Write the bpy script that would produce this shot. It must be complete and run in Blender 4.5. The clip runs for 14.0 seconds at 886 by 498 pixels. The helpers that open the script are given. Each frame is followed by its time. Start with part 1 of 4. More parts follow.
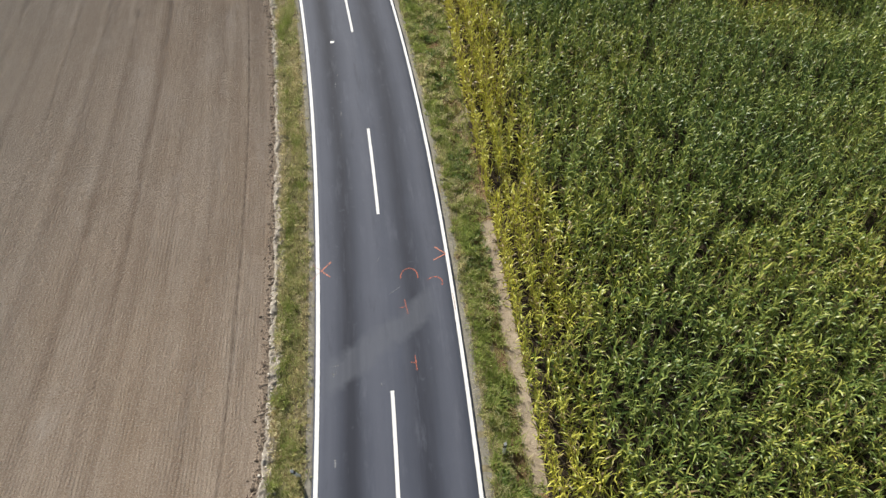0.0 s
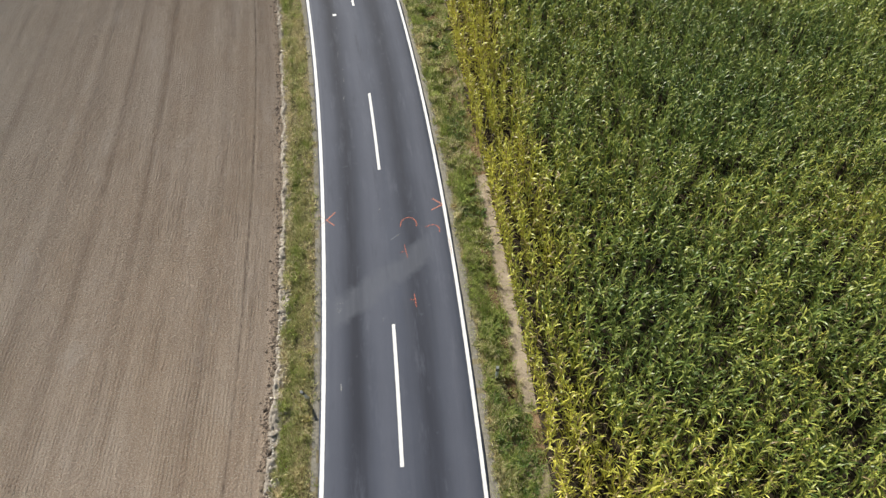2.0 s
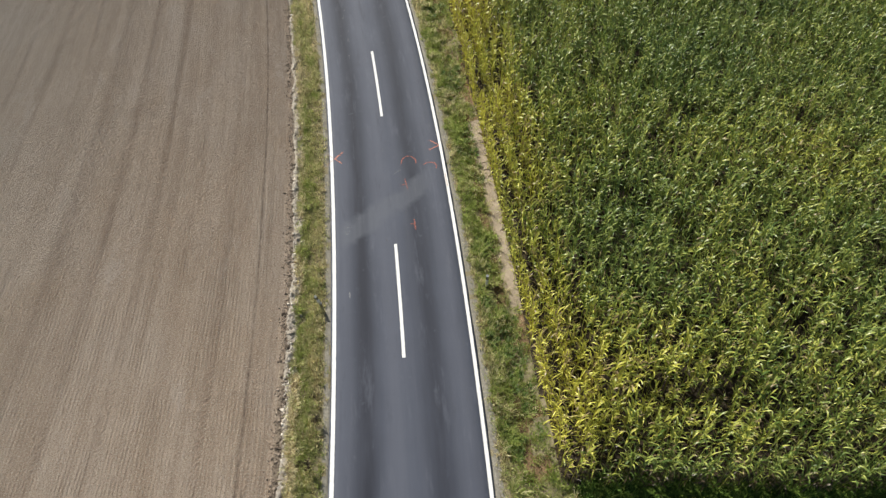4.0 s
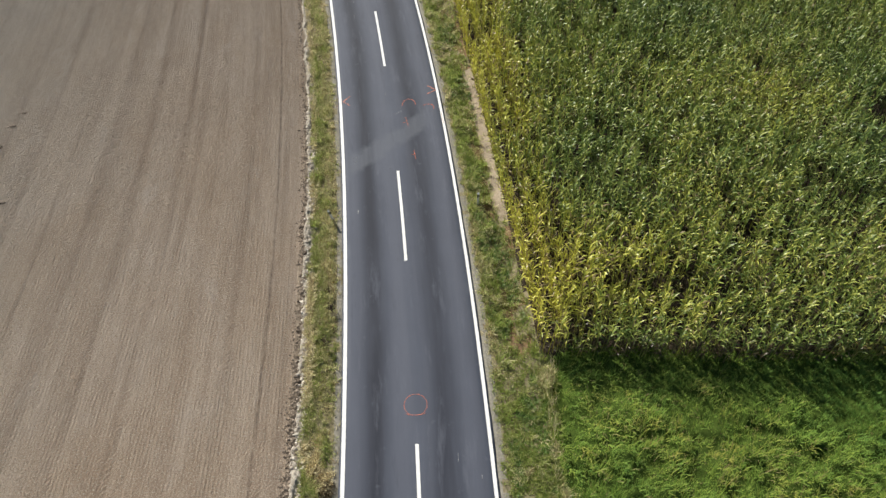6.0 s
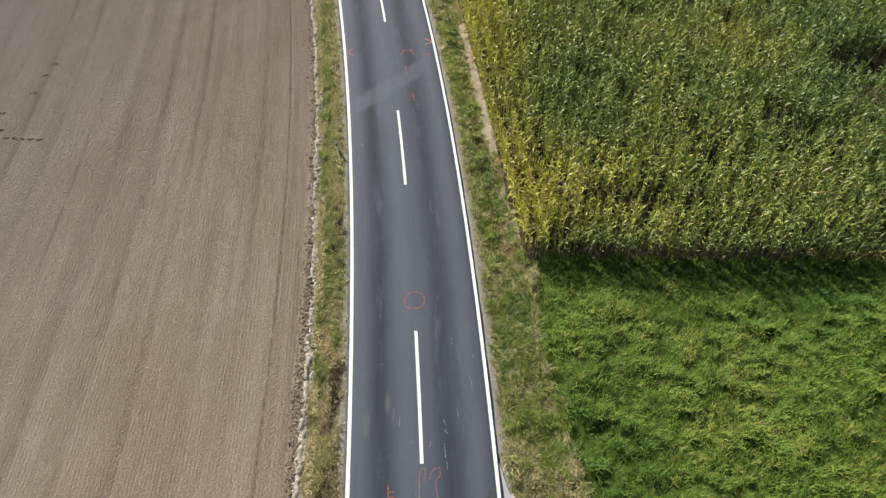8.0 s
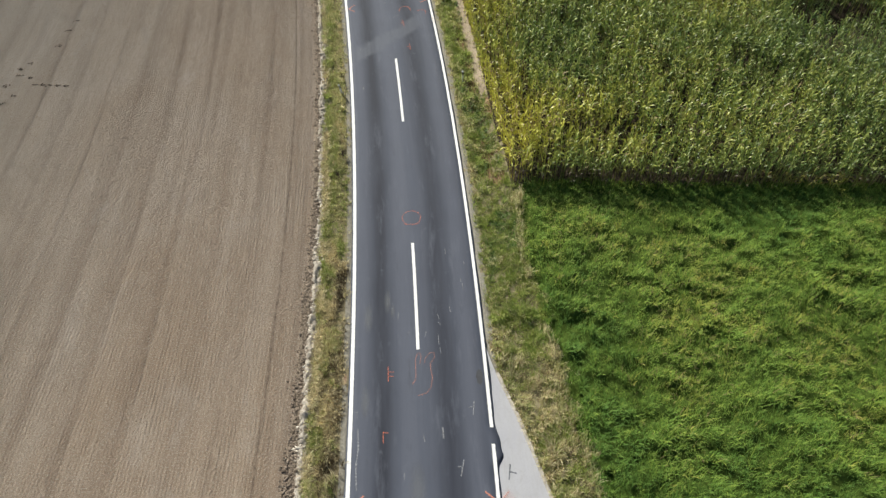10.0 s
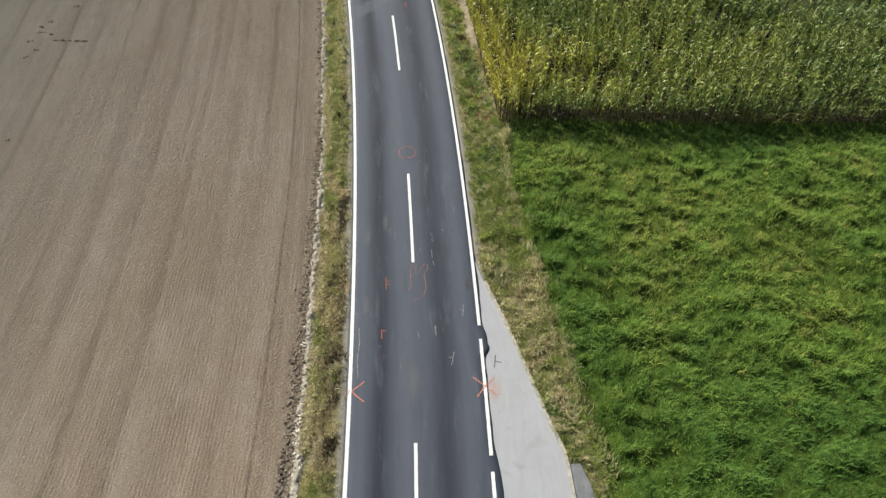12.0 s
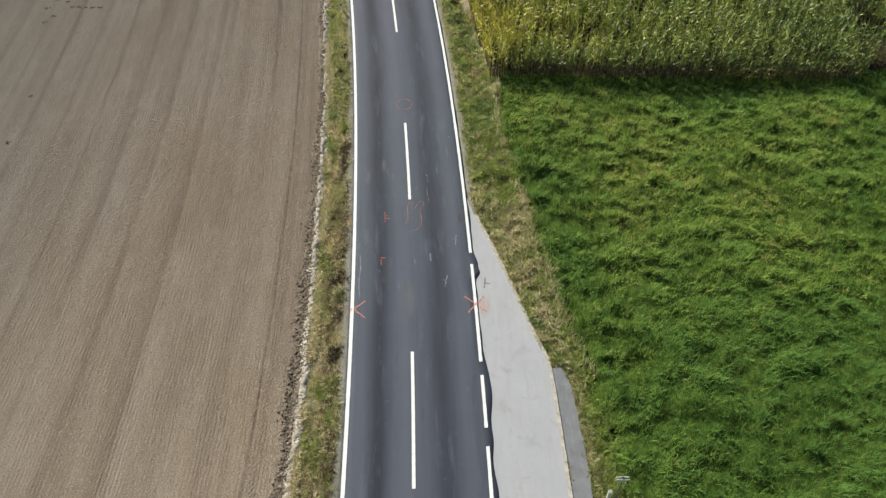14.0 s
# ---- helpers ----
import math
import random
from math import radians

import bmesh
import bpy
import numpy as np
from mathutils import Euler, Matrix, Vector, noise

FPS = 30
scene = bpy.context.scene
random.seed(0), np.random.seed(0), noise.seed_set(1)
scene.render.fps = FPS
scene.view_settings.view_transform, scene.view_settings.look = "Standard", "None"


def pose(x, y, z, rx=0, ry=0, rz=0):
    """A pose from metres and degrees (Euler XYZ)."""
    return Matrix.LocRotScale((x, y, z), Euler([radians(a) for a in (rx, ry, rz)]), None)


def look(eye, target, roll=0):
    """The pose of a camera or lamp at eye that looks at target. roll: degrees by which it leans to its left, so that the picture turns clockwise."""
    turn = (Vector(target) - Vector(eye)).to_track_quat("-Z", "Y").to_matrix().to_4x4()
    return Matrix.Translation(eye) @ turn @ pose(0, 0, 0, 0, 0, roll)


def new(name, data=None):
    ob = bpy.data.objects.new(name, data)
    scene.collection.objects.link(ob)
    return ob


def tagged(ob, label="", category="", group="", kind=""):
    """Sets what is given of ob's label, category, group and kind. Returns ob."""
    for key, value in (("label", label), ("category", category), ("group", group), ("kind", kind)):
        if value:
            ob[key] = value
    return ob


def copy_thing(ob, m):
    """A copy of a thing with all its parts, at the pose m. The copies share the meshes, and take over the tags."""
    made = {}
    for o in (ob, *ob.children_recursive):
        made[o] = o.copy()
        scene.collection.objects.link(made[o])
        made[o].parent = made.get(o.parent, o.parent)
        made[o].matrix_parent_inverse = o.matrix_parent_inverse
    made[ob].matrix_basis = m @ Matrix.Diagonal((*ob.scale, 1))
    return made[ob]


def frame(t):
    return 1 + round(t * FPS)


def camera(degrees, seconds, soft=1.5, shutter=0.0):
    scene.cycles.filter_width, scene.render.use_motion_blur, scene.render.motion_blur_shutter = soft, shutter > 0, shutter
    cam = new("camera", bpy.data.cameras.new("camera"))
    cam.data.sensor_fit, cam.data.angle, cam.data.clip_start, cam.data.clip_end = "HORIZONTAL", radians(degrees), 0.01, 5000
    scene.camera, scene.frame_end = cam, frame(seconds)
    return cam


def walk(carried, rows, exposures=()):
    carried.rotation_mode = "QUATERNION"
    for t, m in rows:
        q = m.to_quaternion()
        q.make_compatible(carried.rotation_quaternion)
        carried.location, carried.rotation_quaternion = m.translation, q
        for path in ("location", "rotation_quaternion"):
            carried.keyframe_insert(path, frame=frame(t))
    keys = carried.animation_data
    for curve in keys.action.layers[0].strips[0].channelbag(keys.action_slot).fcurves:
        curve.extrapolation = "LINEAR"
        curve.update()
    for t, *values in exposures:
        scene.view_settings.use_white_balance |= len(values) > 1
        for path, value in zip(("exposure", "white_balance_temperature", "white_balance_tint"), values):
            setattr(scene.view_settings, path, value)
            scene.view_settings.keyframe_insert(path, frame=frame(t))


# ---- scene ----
cam = camera(62.0, 14.0, 1.42)
# seconds, eye x y z, heading to the left, pitch, lean to the right
ROWS = [
    (0, 0.000, 0.000, 23.679, -0.00, -48.71, 1.83),
    (0.5, 0.001, -0.611, 23.631, -0.02, -48.73, 1.86),
    (1, -0.006, -1.292, 23.657, -0.05, -48.75, 1.90),
    (1.5, -0.009, -2.108, 23.727, -0.07, -48.77, 1.93),
    (2, 0.013, -3.061, 23.860, -0.10, -48.79, 1.97),
    (2.5, 0.023, -4.111, 23.985, -0.12, -48.81, 2.00),
    (3, 0.021, -5.256, 24.124, -0.15, -48.83, 2.03),
    (5.5, -0.026, -12.199, 25.311, -0.28, -48.94, 2.19),
    (6, -0.039, -13.621, 25.511, -0.31, -48.96, 2.22),
    (6.5, -0.053, -14.998, 25.666, -0.34, -48.98, 2.25),
    (7, -0.055, -16.363, 25.797, -0.37, -49.00, 2.28),
    (7.5, -0.052, -17.681, 25.888, -0.40, -49.02, 2.31),
    (8, -0.063, -18.992, 25.978, -0.43, -49.04, 2.34),
    (10.5, -0.004, -25.370, 26.203, -0.58, -49.14, 2.47),
    (11, 0.012, -26.591, 26.232, -0.62, -49.16, 2.49),
    (11.5, 0.039, -27.793, 26.259, -0.65, -49.18, 2.51),
    (12, 0.069, -28.939, 26.279, -0.68, -49.21, 2.54),
    (12.5, 0.082, -30.082, 26.276, -0.72, -49.23, 2.56),
    (13, 0.103, -31.188, 26.309, -0.75, -49.25, 2.58),
    (13.5, 0.103, -32.198, 26.340, -0.79, -49.27, 2.60),
    (14, 0.095, -33.148, 26.447, -0.82, -49.29, 2.62),
]
walk(cam, [(t, pose(x, y, z, 90 + pitch, 0, yaw) @ pose(0, 0, 0, 0, 0, -lean)) for t, x, y, z, yaw, pitch, lean in ROWS],
     [(0, 0.47, 6500, 10), (5, 0.48, 6500, 8.5), (8, 0.53, 6500, 8), (11, 0.50, 6500, 5.5), (14, 0.42, 6500, 4.5)])

# ---- light ----
SUN_EL, SUN_DIR = 37.0, Vector((-0.55, 0.84, 0)).normalized()
world = bpy.data.worlds.new("sky")
world.use_nodes = True
scene.world = world
sky = world.node_tree.nodes.new("ShaderNodeTexSky")
sky.sky_type, sky.sun_disc = "NISHITA", False
sky.sun_elevation, sky.sun_rotation = radians(SUN_EL), math.atan2(SUN_DIR.x, SUN_DIR.y) % (2 * math.pi)
world.node_tree.links.new(sky.outputs[0], world.node_tree.nodes["Background"].inputs[0])
world.node_tree.nodes["Background"].inputs[1].default_value = 0.050
sun = new("sun", bpy.data.lights.new("sun", "SUN"))
sun.data.energy, sun.data.angle, sun.data.color = 5.0, radians(0.55), (1.0, 0.945, 0.845)
sun_from = SUN_DIR * math.cos(radians(SUN_EL)) + Vector((0, 0, math.sin(radians(SUN_EL))))
sun.matrix_world = look(sun_from * 80, (0, 0, 0))


# ---- materials ----
class Paint:
    """A node material with short calls for its textures."""

    def __init__(self, name, rough=0.9, spec=0.3):
        self.m = bpy.data.materials.new(name)
        self.m.use_nodes = True
        self.t = self.m.node_tree
        self.b = self.t.nodes["Principled BSDF"]
        self.b.inputs["Roughness"].default_value = rough
        self.b.inputs["Specular IOR Level"].default_value = spec

    def n(self, kind):
        return self.t.nodes.new(kind)

    def put(self, socket, value):
        if isinstance(value, bpy.types.NodeSocket):
            self.t.links.new(value, socket)
        else:
            socket.default_value = value

    def coord(self, uv=None, scale=(1, 1, 1), turn=0.0):
        if uv:
            node = self.n("ShaderNodeUVMap")
            node.uv_map = uv
            out = node.outputs[0]
        else:
            out = self.n("ShaderNodeTexCoord").outputs["Object"]
        mp = self.n("ShaderNodeMapping")
        self.put(mp.inputs[0], out)
        mp.inputs["Scale"].default_value = scale
        mp.inputs["Rotation"].default_value = (0, 0, turn)
        return mp.outputs[0]

    def noise(self, vec, scale, detail=4.0, rough=0.55, warp=0.0):
        node = self.n("ShaderNodeTexNoise")
        self.put(node.inputs["Vector"], vec)
        node.inputs["Scale"].default_value = scale
        node.inputs["Detail"].default_value = detail
        node.inputs["Roughness"].default_value = rough
        node.inputs["Distortion"].default_value = warp
        return node.outputs[0]

    def ramp(self, fac, *stops):
        node = self.n("ShaderNodeValToRGB")
        self.put(node.inputs[0], fac)
        els = node.color_ramp.elements
        while len(els) < len(stops):
            els.new(0.5)
        for el, (at, c) in zip(els, stops):
            el.position = at
            el.color = (*c, 1) if isinstance(c, tuple) else (c, c, c, 1)
        return node.outputs[0]

    def mix(self, fac, a, b, how="MIX"):
        node = self.n("ShaderNodeMix")
        node.data_type, node.blend_type = "RGBA", how
        self.put(node.inputs[0], fac)
        self.put(node.inputs[6], a if not isinstance(a, tuple) else (*a, 1))
        self.put(node.inputs[7], b if not isinstance(b, tuple) else (*b, 1))
        return node.outputs[2]

    def math(self, op, a, b=0.0, c=0.0):
        node = self.n("ShaderNodeMath")
        node.operation = op
        for s, v in zip(node.inputs, (a, b, c)):
            self.put(s, v)
        return node.outputs[0]

    def axis(self, vec, k):
        node = self.n("ShaderNodeSeparateXYZ")
        self.put(node.inputs[0], vec)
        return node.outputs[k]

    def color(self, value):
        self.put(self.b.inputs["Base Color"], value if not isinstance(value, tuple) else (*value, 1))

    def bump(self, height, strength=0.5, distance=0.02, after=None):
        node = self.n("ShaderNodeBump")
        node.inputs["Strength"].default_value = strength
        node.inputs["Distance"].default_value = distance
        self.put(node.inputs["Height"], height)
        if after:
            self.put(node.inputs["Normal"], after)
        self.put(self.b.inputs["Normal"], node.outputs[0])
        return node.outputs[0]

    def leafy(self, color, share=0.35):
        tr = self.n("ShaderNodeBsdfTranslucent")
        self.put(tr.inputs[0], color)
        sh = self.n("ShaderNodeMixShader")
        sh.inputs[0].default_value = share
        self.put(sh.inputs[1], self.b.outputs[0])
        self.put(sh.inputs[2], tr.outputs[0])
        self.put(self.t.nodes["Material Output"].inputs[0], sh.outputs[0])


def soil_field():
    p = Paint("harrowed_soil", 0.95, 0.15)
    uv = p.coord("lay")
    long = p.coord("lay", (1, 0.03, 1))
    broad = p.noise(p.coord("lay", (1, 0.5, 1)), 0.22, 5, 0.65, 0.6)
    bands = p.noise(long, 1.1, 3, 0.6)
    fine = p.noise(p.coord("lay", (1, 0.12, 1)), 7, 4, 0.7)
    grain = p.noise(uv, 16, 5, 0.75)
    c = p.mix(p.ramp(broad, (0.35, 0.0), (0.62, 1.0)), (0.450, 0.340, 0.229), (0.521, 0.422, 0.310))
    c = p.mix(p.ramp(bands, (0.40, 0.55), (0.58, 0.0)), c, (0.332, 0.242, 0.161))
    c = p.mix(p.ramp(fine, (0.36, 0.35), (0.56, 0.0)), c, (0.308, 0.225, 0.152))
    c = p.mix(p.ramp(fine, (0.56, 0.0), (0.74, 0.3)), c, (0.653, 0.544, 0.403))
    c = p.mix(p.ramp(grain, (0.52, 0.0), (0.64, 0.9)), c, (0.660, 0.595, 0.451))
    c = p.mix(p.ramp(grain, (0.33, 0.7), (0.45, 0.0)), c, (0.225, 0.160, 0.110))
    cloud = p.noise(p.coord("lay", (1, 0.45, 1)), 0.55, 6, 0.7, 0.4)
    c = p.mix(p.ramp(cloud, (0.56, 0.0), (0.72, 0.38)), c, (0.600, 0.530, 0.430))
    across = p.axis(uv, 0)

    def line(at, half, tone, share):
        d = p.math("DIVIDE", p.math("SUBTRACT", p.math("ADD", across, p.math("MULTIPLY", broad, 0.12)), at), half)
        near = p.math("POWER", 2.718, p.math("MULTIPLY", p.math("MULTIPLY", d, d), -1.0))
        return p.mix(p.math("MULTIPLY", near, p.math("MULTIPLY", share, p.ramp(p.noise(uv, 3.0, 3), (0.35, 0.4), (0.6, 1.0)))), c, tone)

    c = line(-1.55, 0.05, (0.150, 0.108, 0.075), p.ramp(fine, (0.40, 1.0), (0.62, 0.55)))
    for at in (-3.22, -7.00, -9.1, -11.05, -15.0, -17.0):
        c = line(at, 0.14, (0.270, 0.200, 0.138), 0.36)
    c = p.mix(p.ramp(p.math("MULTIPLY", across, -0.04), (0.30, 0.0), (0.85, 0.5)), c, (0.405, 0.365, 0.285))
    c = p.mix(1.0, c, (1.05, 1.055, 1.135), "MULTIPLY")
    p.color(c)
    p.b.inputs["Diffuse Roughness"].default_value = 1.0
    wob = p.noise(p.coord("lay", (1, 0.3, 1)), 1.2, 2)
    w = p.math("ADD", p.axis(uv, 0), p.math("MULTIPLY", wob, 0.22))
    drill = p.math("SINE", p.math("MULTIPLY", w, 2 * math.pi / 0.15))
    drill = p.math("MULTIPLY", drill, p.ramp(p.noise(p.coord("lay", (1, 0.2, 1)), 0.8, 3), (0.35, 0.15), (0.6, 1.0)))
    n1 = p.bump(drill, 0.8, 0.015)
    n2 = p.bump(fine, 0.7, 0.05, n1)
    p.bump(p.math("ADD", p.math("MULTIPLY", grain, 1.6), p.noise(uv, 45, 3)), 1.0, 0.060, n2)
    return p.m


def soil_plain(name, dark, light, scale=6.0):
    p = Paint(name, 1.0, 0.0)
    v = p.coord()
    a, b = p.noise(v, scale, 6, 0.65), p.noise(v, 0.5, 3)
    c = p.mix(p.ramp(a, (0.3, 0.0), (0.7, 1.0)), dark, light)
    c = p.mix(p.ramp(b, (0.35, 0.0), (0.7, 0.5)), c, dark)
    p.color(c)
    p.bump(p.noise(v, scale * 4, 5, 0.7), 0.9, 0.04)
    return p.m


def asphalt():
    p = Paint("worn_asphalt", 0.8, 0.35)
    uv = p.coord("lane")
    long = p.coord("lane", (1, 0.035, 1))
    u = p.axis(p.coord("lane"), 0)
    wob = p.math("MULTIPLY", p.math("SUBTRACT", p.noise(p.coord("lane", (0.2, 0.12, 1)), 1.0, 2), 0.5), 0.5)
    u = p.math("ADD", u, wob)

    def band(at, half):
        d = p.math("DIVIDE", p.math("SUBTRACT", u, at), half)
        return p.math("POWER", 2.718, p.math("MULTIPLY", p.math("MULTIPLY", d, d), -1.0))

    dark = p.math("ADD", p.math("ADD", p.math("MULTIPLY", band(-1.53, 0.46), 1.1), p.math("MULTIPLY", band(1.12, 0.56), 0.95)), p.math("MULTIPLY", band(2.45, 0.25), 0.3))
    dark = p.math("MULTIPLY", dark, p.ramp(p.noise(p.coord("lane", (1, 0.09, 1)), 1.7, 5, 0.65), (0.32, 0.70), (0.58, 1.0)))
    pale = p.math("ADD", p.math("MULTIPLY", band(-0.45, 0.4), 0.6), p.math("MULTIPLY", p.math("ADD", band(2.1, 0.4), band(-2.35, 0.28)), 0.45))
    c = p.mix(p.ramp(p.noise(uv, 0.5, 3), (0.3, 0.0), (0.7, 1.0)), (0.061, 0.070, 0.090), (0.075, 0.086, 0.109))
    c = p.mix(p.math("MULTIPLY", p.ramp(p.noise(long, 3.0, 4, 0.6), (0.35, 0.0), (0.7, 1.0)), 0.5), c, (0.104, 0.113, 0.133))
    c = p.mix(p.math("MULTIPLY", pale, 0.75), c, (0.112, 0.121, 0.142))
    c = p.mix(p.math("MULTIPLY", dark, 0.95), c, (0.018, 0.022, 0.033))
    # a slanting film of dried dust wiped across both lanes
    x, y = p.axis(uv, 0), p.axis(uv, 1)
    d = p.math("SUBTRACT", y, p.math("ADD", 16.45, p.math("MULTIPLY", x, 0.82)))
    d = p.math("ADD", d, p.math("MULTIPLY", p.math("SUBTRACT", p.noise(uv, 0.9, 5, 0.6), 0.5), 1.5))
    film = p.math("MULTIPLY", p.ramp(p.math("ABSOLUTE", d), (0.45, 1.0), (0.95, 0.0)), p.ramp(p.noise(long, 2.0, 3), (0.3, 0.55), (0.6, 1.0)))
    ends = p.math("MULTIPLY", p.ramp(p.math("MULTIPLY", p.math("ADD", x, 2.7), 0.2), (0.0, 0.0), (0.09, 1.0)), p.ramp(p.math("MULTIPLY", p.math("ADD", x, 2.7), 0.2), (0.82, 1.0), (0.97, 0.0)))
    c = p.mix(p.math("MULTIPLY", p.math("MULTIPLY", film, ends), 0.66), c, (0.116, 0.126, 0.140))
    grain = p.noise(uv, 90, 3, 0.7)
    c = p.mix(p.ramp(grain, (0.35, 0.25), (0.6, 0.0)), c, (0.03, 0.03, 0.035))
    spots = p.noise(uv, 2.2, 2)
    c = p.mix(p.ramp(spots, (0.66, 0.0), (0.76, 0.22)), c, (0.13, 0.14, 0.155))
    scuff = p.noise(p.coord("lane", (1, 0.16, 1)), 1.6, 5, 0.7)
    c = p.mix(p.ramp(scuff, (0.55, 0.0), (0.70, 0.36)), c, (0.128, 0.138, 0.158))
    c = p.mix(p.ramp(scuff, (0.30, 0.45), (0.42, 0.0)), c, (0.040, 0.045, 0.056))
    c = p.mix(1.0, c, (0.90, 0.91, 1.0), "MULTIPLY")
    p.color(c)
    p.bump(grain, 0.35, 0.006)
    return p.m


def line_paint():
    p = Paint("white_road_paint", 0.6, 0.4)
    v = p.coord()
    c = p.mix(p.ramp(p.noise(v, 14, 5, 0.7), (0.36, 0.0), (0.6, 1.0)), (0.60, 0.60, 0.60), (0.78, 0.78, 0.77))
    c = p.mix(p.ramp(p.noise(v, 5, 6, 0.8), (0.66, 0.0), (0.74, 0.8)), c, (0.2, 0.2, 0.21))
    p.color(c)
    p.bump(p.noise(v, 80, 2), 0.3, 0.004)
    return p.m


def sprayed(name, tone, fade, full=0.85, soft=False):
    p = Paint(name, 0.7, 0.3)
    n = p.noise(p.coord(), 12, 5, 0.75)
    fac = p.ramp(n, (0.32, fade), (0.66, full))
    if soft:
        away = p.n("ShaderNodeVectorMath")
        away.operation = "DISTANCE"
        p.put(away.inputs[0], p.n("ShaderNodeTexCoord").outputs["Generated"])
        away.inputs[1].default_value = (0.5, 0.5, 1.0)
        fac = p.math("MULTIPLY", fac, p.ramp(away.outputs["Value"], (0.12, 1.0), (0.46, 0.0)))
    p.color(tone)
    clear = p.n("ShaderNodeBsdfTransparent")
    sh = p.n("ShaderNodeMixShader")
    p.put(sh.inputs[0], fac)
    p.put(sh.inputs[1], clear.outputs[0])
    p.put(sh.inputs[2], p.b.outputs[0])
    p.put(p.t.nodes["Material Output"].inputs[0], sh.outputs[0])
    return p.m


def concrete():
    p = Paint("pale_concrete", 0.85, 0.3)
    v = p.coord()
    long = p.coord(None, (1, 0.12, 1))
    c = p.mix(p.ramp(p.noise(v, 0.7, 4, 0.6), (0.3, 0.0), (0.7, 1.0)), (0.354, 0.354, 0.384), (0.388, 0.388, 0.416))
    c = p.mix(p.ramp(p.noise(long, 5, 5, 0.65), (0.45, 0.0), (0.75, 0.55)), c, (0.315, 0.318, 0.312))
    c = p.mix(p.ramp(p.noise(long, 2.2, 4, 0.65), (0.55, 0.0), (0.8, 0.6)), c, (0.42, 0.42, 0.41))
    c = p.mix(p.ramp(p.noise(v, 3.5, 6, 0.8), (0.66, 0.0), (0.74, 0.7)), c, (0.26, 0.255, 0.245))
    c = p.mix(p.ramp(p.noise(v, 40, 3), (0.3, 0.4), (0.5, 0.0)), c, (0.26, 0.26, 0.26))
    c = p.mix(p.ramp(p.noise(v, 1.3, 5, 0.6, 0.8), (0.56, 0.0), (0.72, 0.6)), c, (0.27, 0.27, 0.265))
    p.color(c)
    p.bump(p.noise(v, 60, 4), 0.3, 0.006)
    return p.m


def leaf_paint(name, young, old, dry, attr, share, gloss=0.5, spec=0.35, lush=None):
    p = Paint(name, gloss, spec)
    geo = p.n("ShaderNodeNewGeometry")
    rnd = geo.outputs["Random Per Island"]
    at = p.n("ShaderNodeAttribute")
    at.attribute_name = attr
    ripe = at.outputs["Fac"]
    c = p.mix(rnd, young, old)
    r = p.math("ADD", ripe, p.math("MULTIPLY", p.math("SUBTRACT", rnd, 0.5), 0.5))
    c = p.mix(p.ramp(r, (0.18, 0.0), (0.82, 1.0)), c, dry)
    if lush:
        c = p.mix(p.ramp(p.math("ADD", r, 0.6), (0.15, 0.85), (0.75, 0.0)), c, lush)
    r2 = p.math("FRACT", p.math("MULTIPLY", rnd, 7.31))
    c = p.mix(p.ramp(p.math("ADD", p.math("MULTIPLY", ripe, 0.25), r2), (0.93, 0.0), (1.0, 0.9)), c, (0.30, 0.22, 0.12))
    # Top of the ripe scale: dark brown for dead leaves and for painted shade.
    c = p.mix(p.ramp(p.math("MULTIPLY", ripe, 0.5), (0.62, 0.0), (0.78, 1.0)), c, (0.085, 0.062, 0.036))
    p.color(c)
    p.leafy(c, share)
    return p.m


def plain(name, tone, rough=0.6, metal=0.0, vary=0.12, scale=8.0):
    p = Paint(name, rough, 0.4)
    p.b.inputs["Metallic"].default_value = metal
    low = tuple(v * (1 - vary) for v in tone)
    p.color(p.mix(p.ramp(p.noise(p.coord(), scale, 5, 0.65), (0.3, 0.0), (0.7, 1.0)), low, tone))
    p.bump(p.noise(p.coord(), scale * 6, 3), 0.25, 0.004)
    return p.m


def clod_paint(name, dark, light):
    p = Paint(name, 0.95, 0.15)
    rnd = p.n("ShaderNodeNewGeometry").outputs["Random Per Island"]
    c = p.mix(p.ramp(rnd, (0.1, 0.0), (0.9, 1.0)), dark, light)
    c = p.mix(p.ramp(p.noise(p.coord(), 18, 4), (0.35, 0.5), (0.6, 0.0)), c, dark)
    p.color(c)
    p.bump(p.noise(p.coord(), 50, 4), 0.6, 0.02)
    return p.m


def bleached():
    p = Paint("bleached_grey_asphalt", 0.85, 0.3)
    v, long = p.coord(), p.coord(None, (1, 0.1, 1))
    c = p.mix(p.ramp(p.noise(v, 1.6, 5, 0.65), (0.32, 0.0), (0.68, 1.0)), (0.150, 0.152, 0.168), (0.215, 0.218, 0.232))
    c = p.mix(p.ramp(p.noise(long, 9, 4, 0.7), (0.56, 0.0), (0.72, 0.7)), c, (0.31, 0.31, 0.315))
    c = p.mix(p.ramp(p.noise(v, 30, 4, 0.75), (0.34, 0.6), (0.48, 0.0)), c, (0.10, 0.10, 0.11))
    p.color(c)
    p.bump(p.noise(v, 70, 4), 0.5, 0.008)
    return p.m


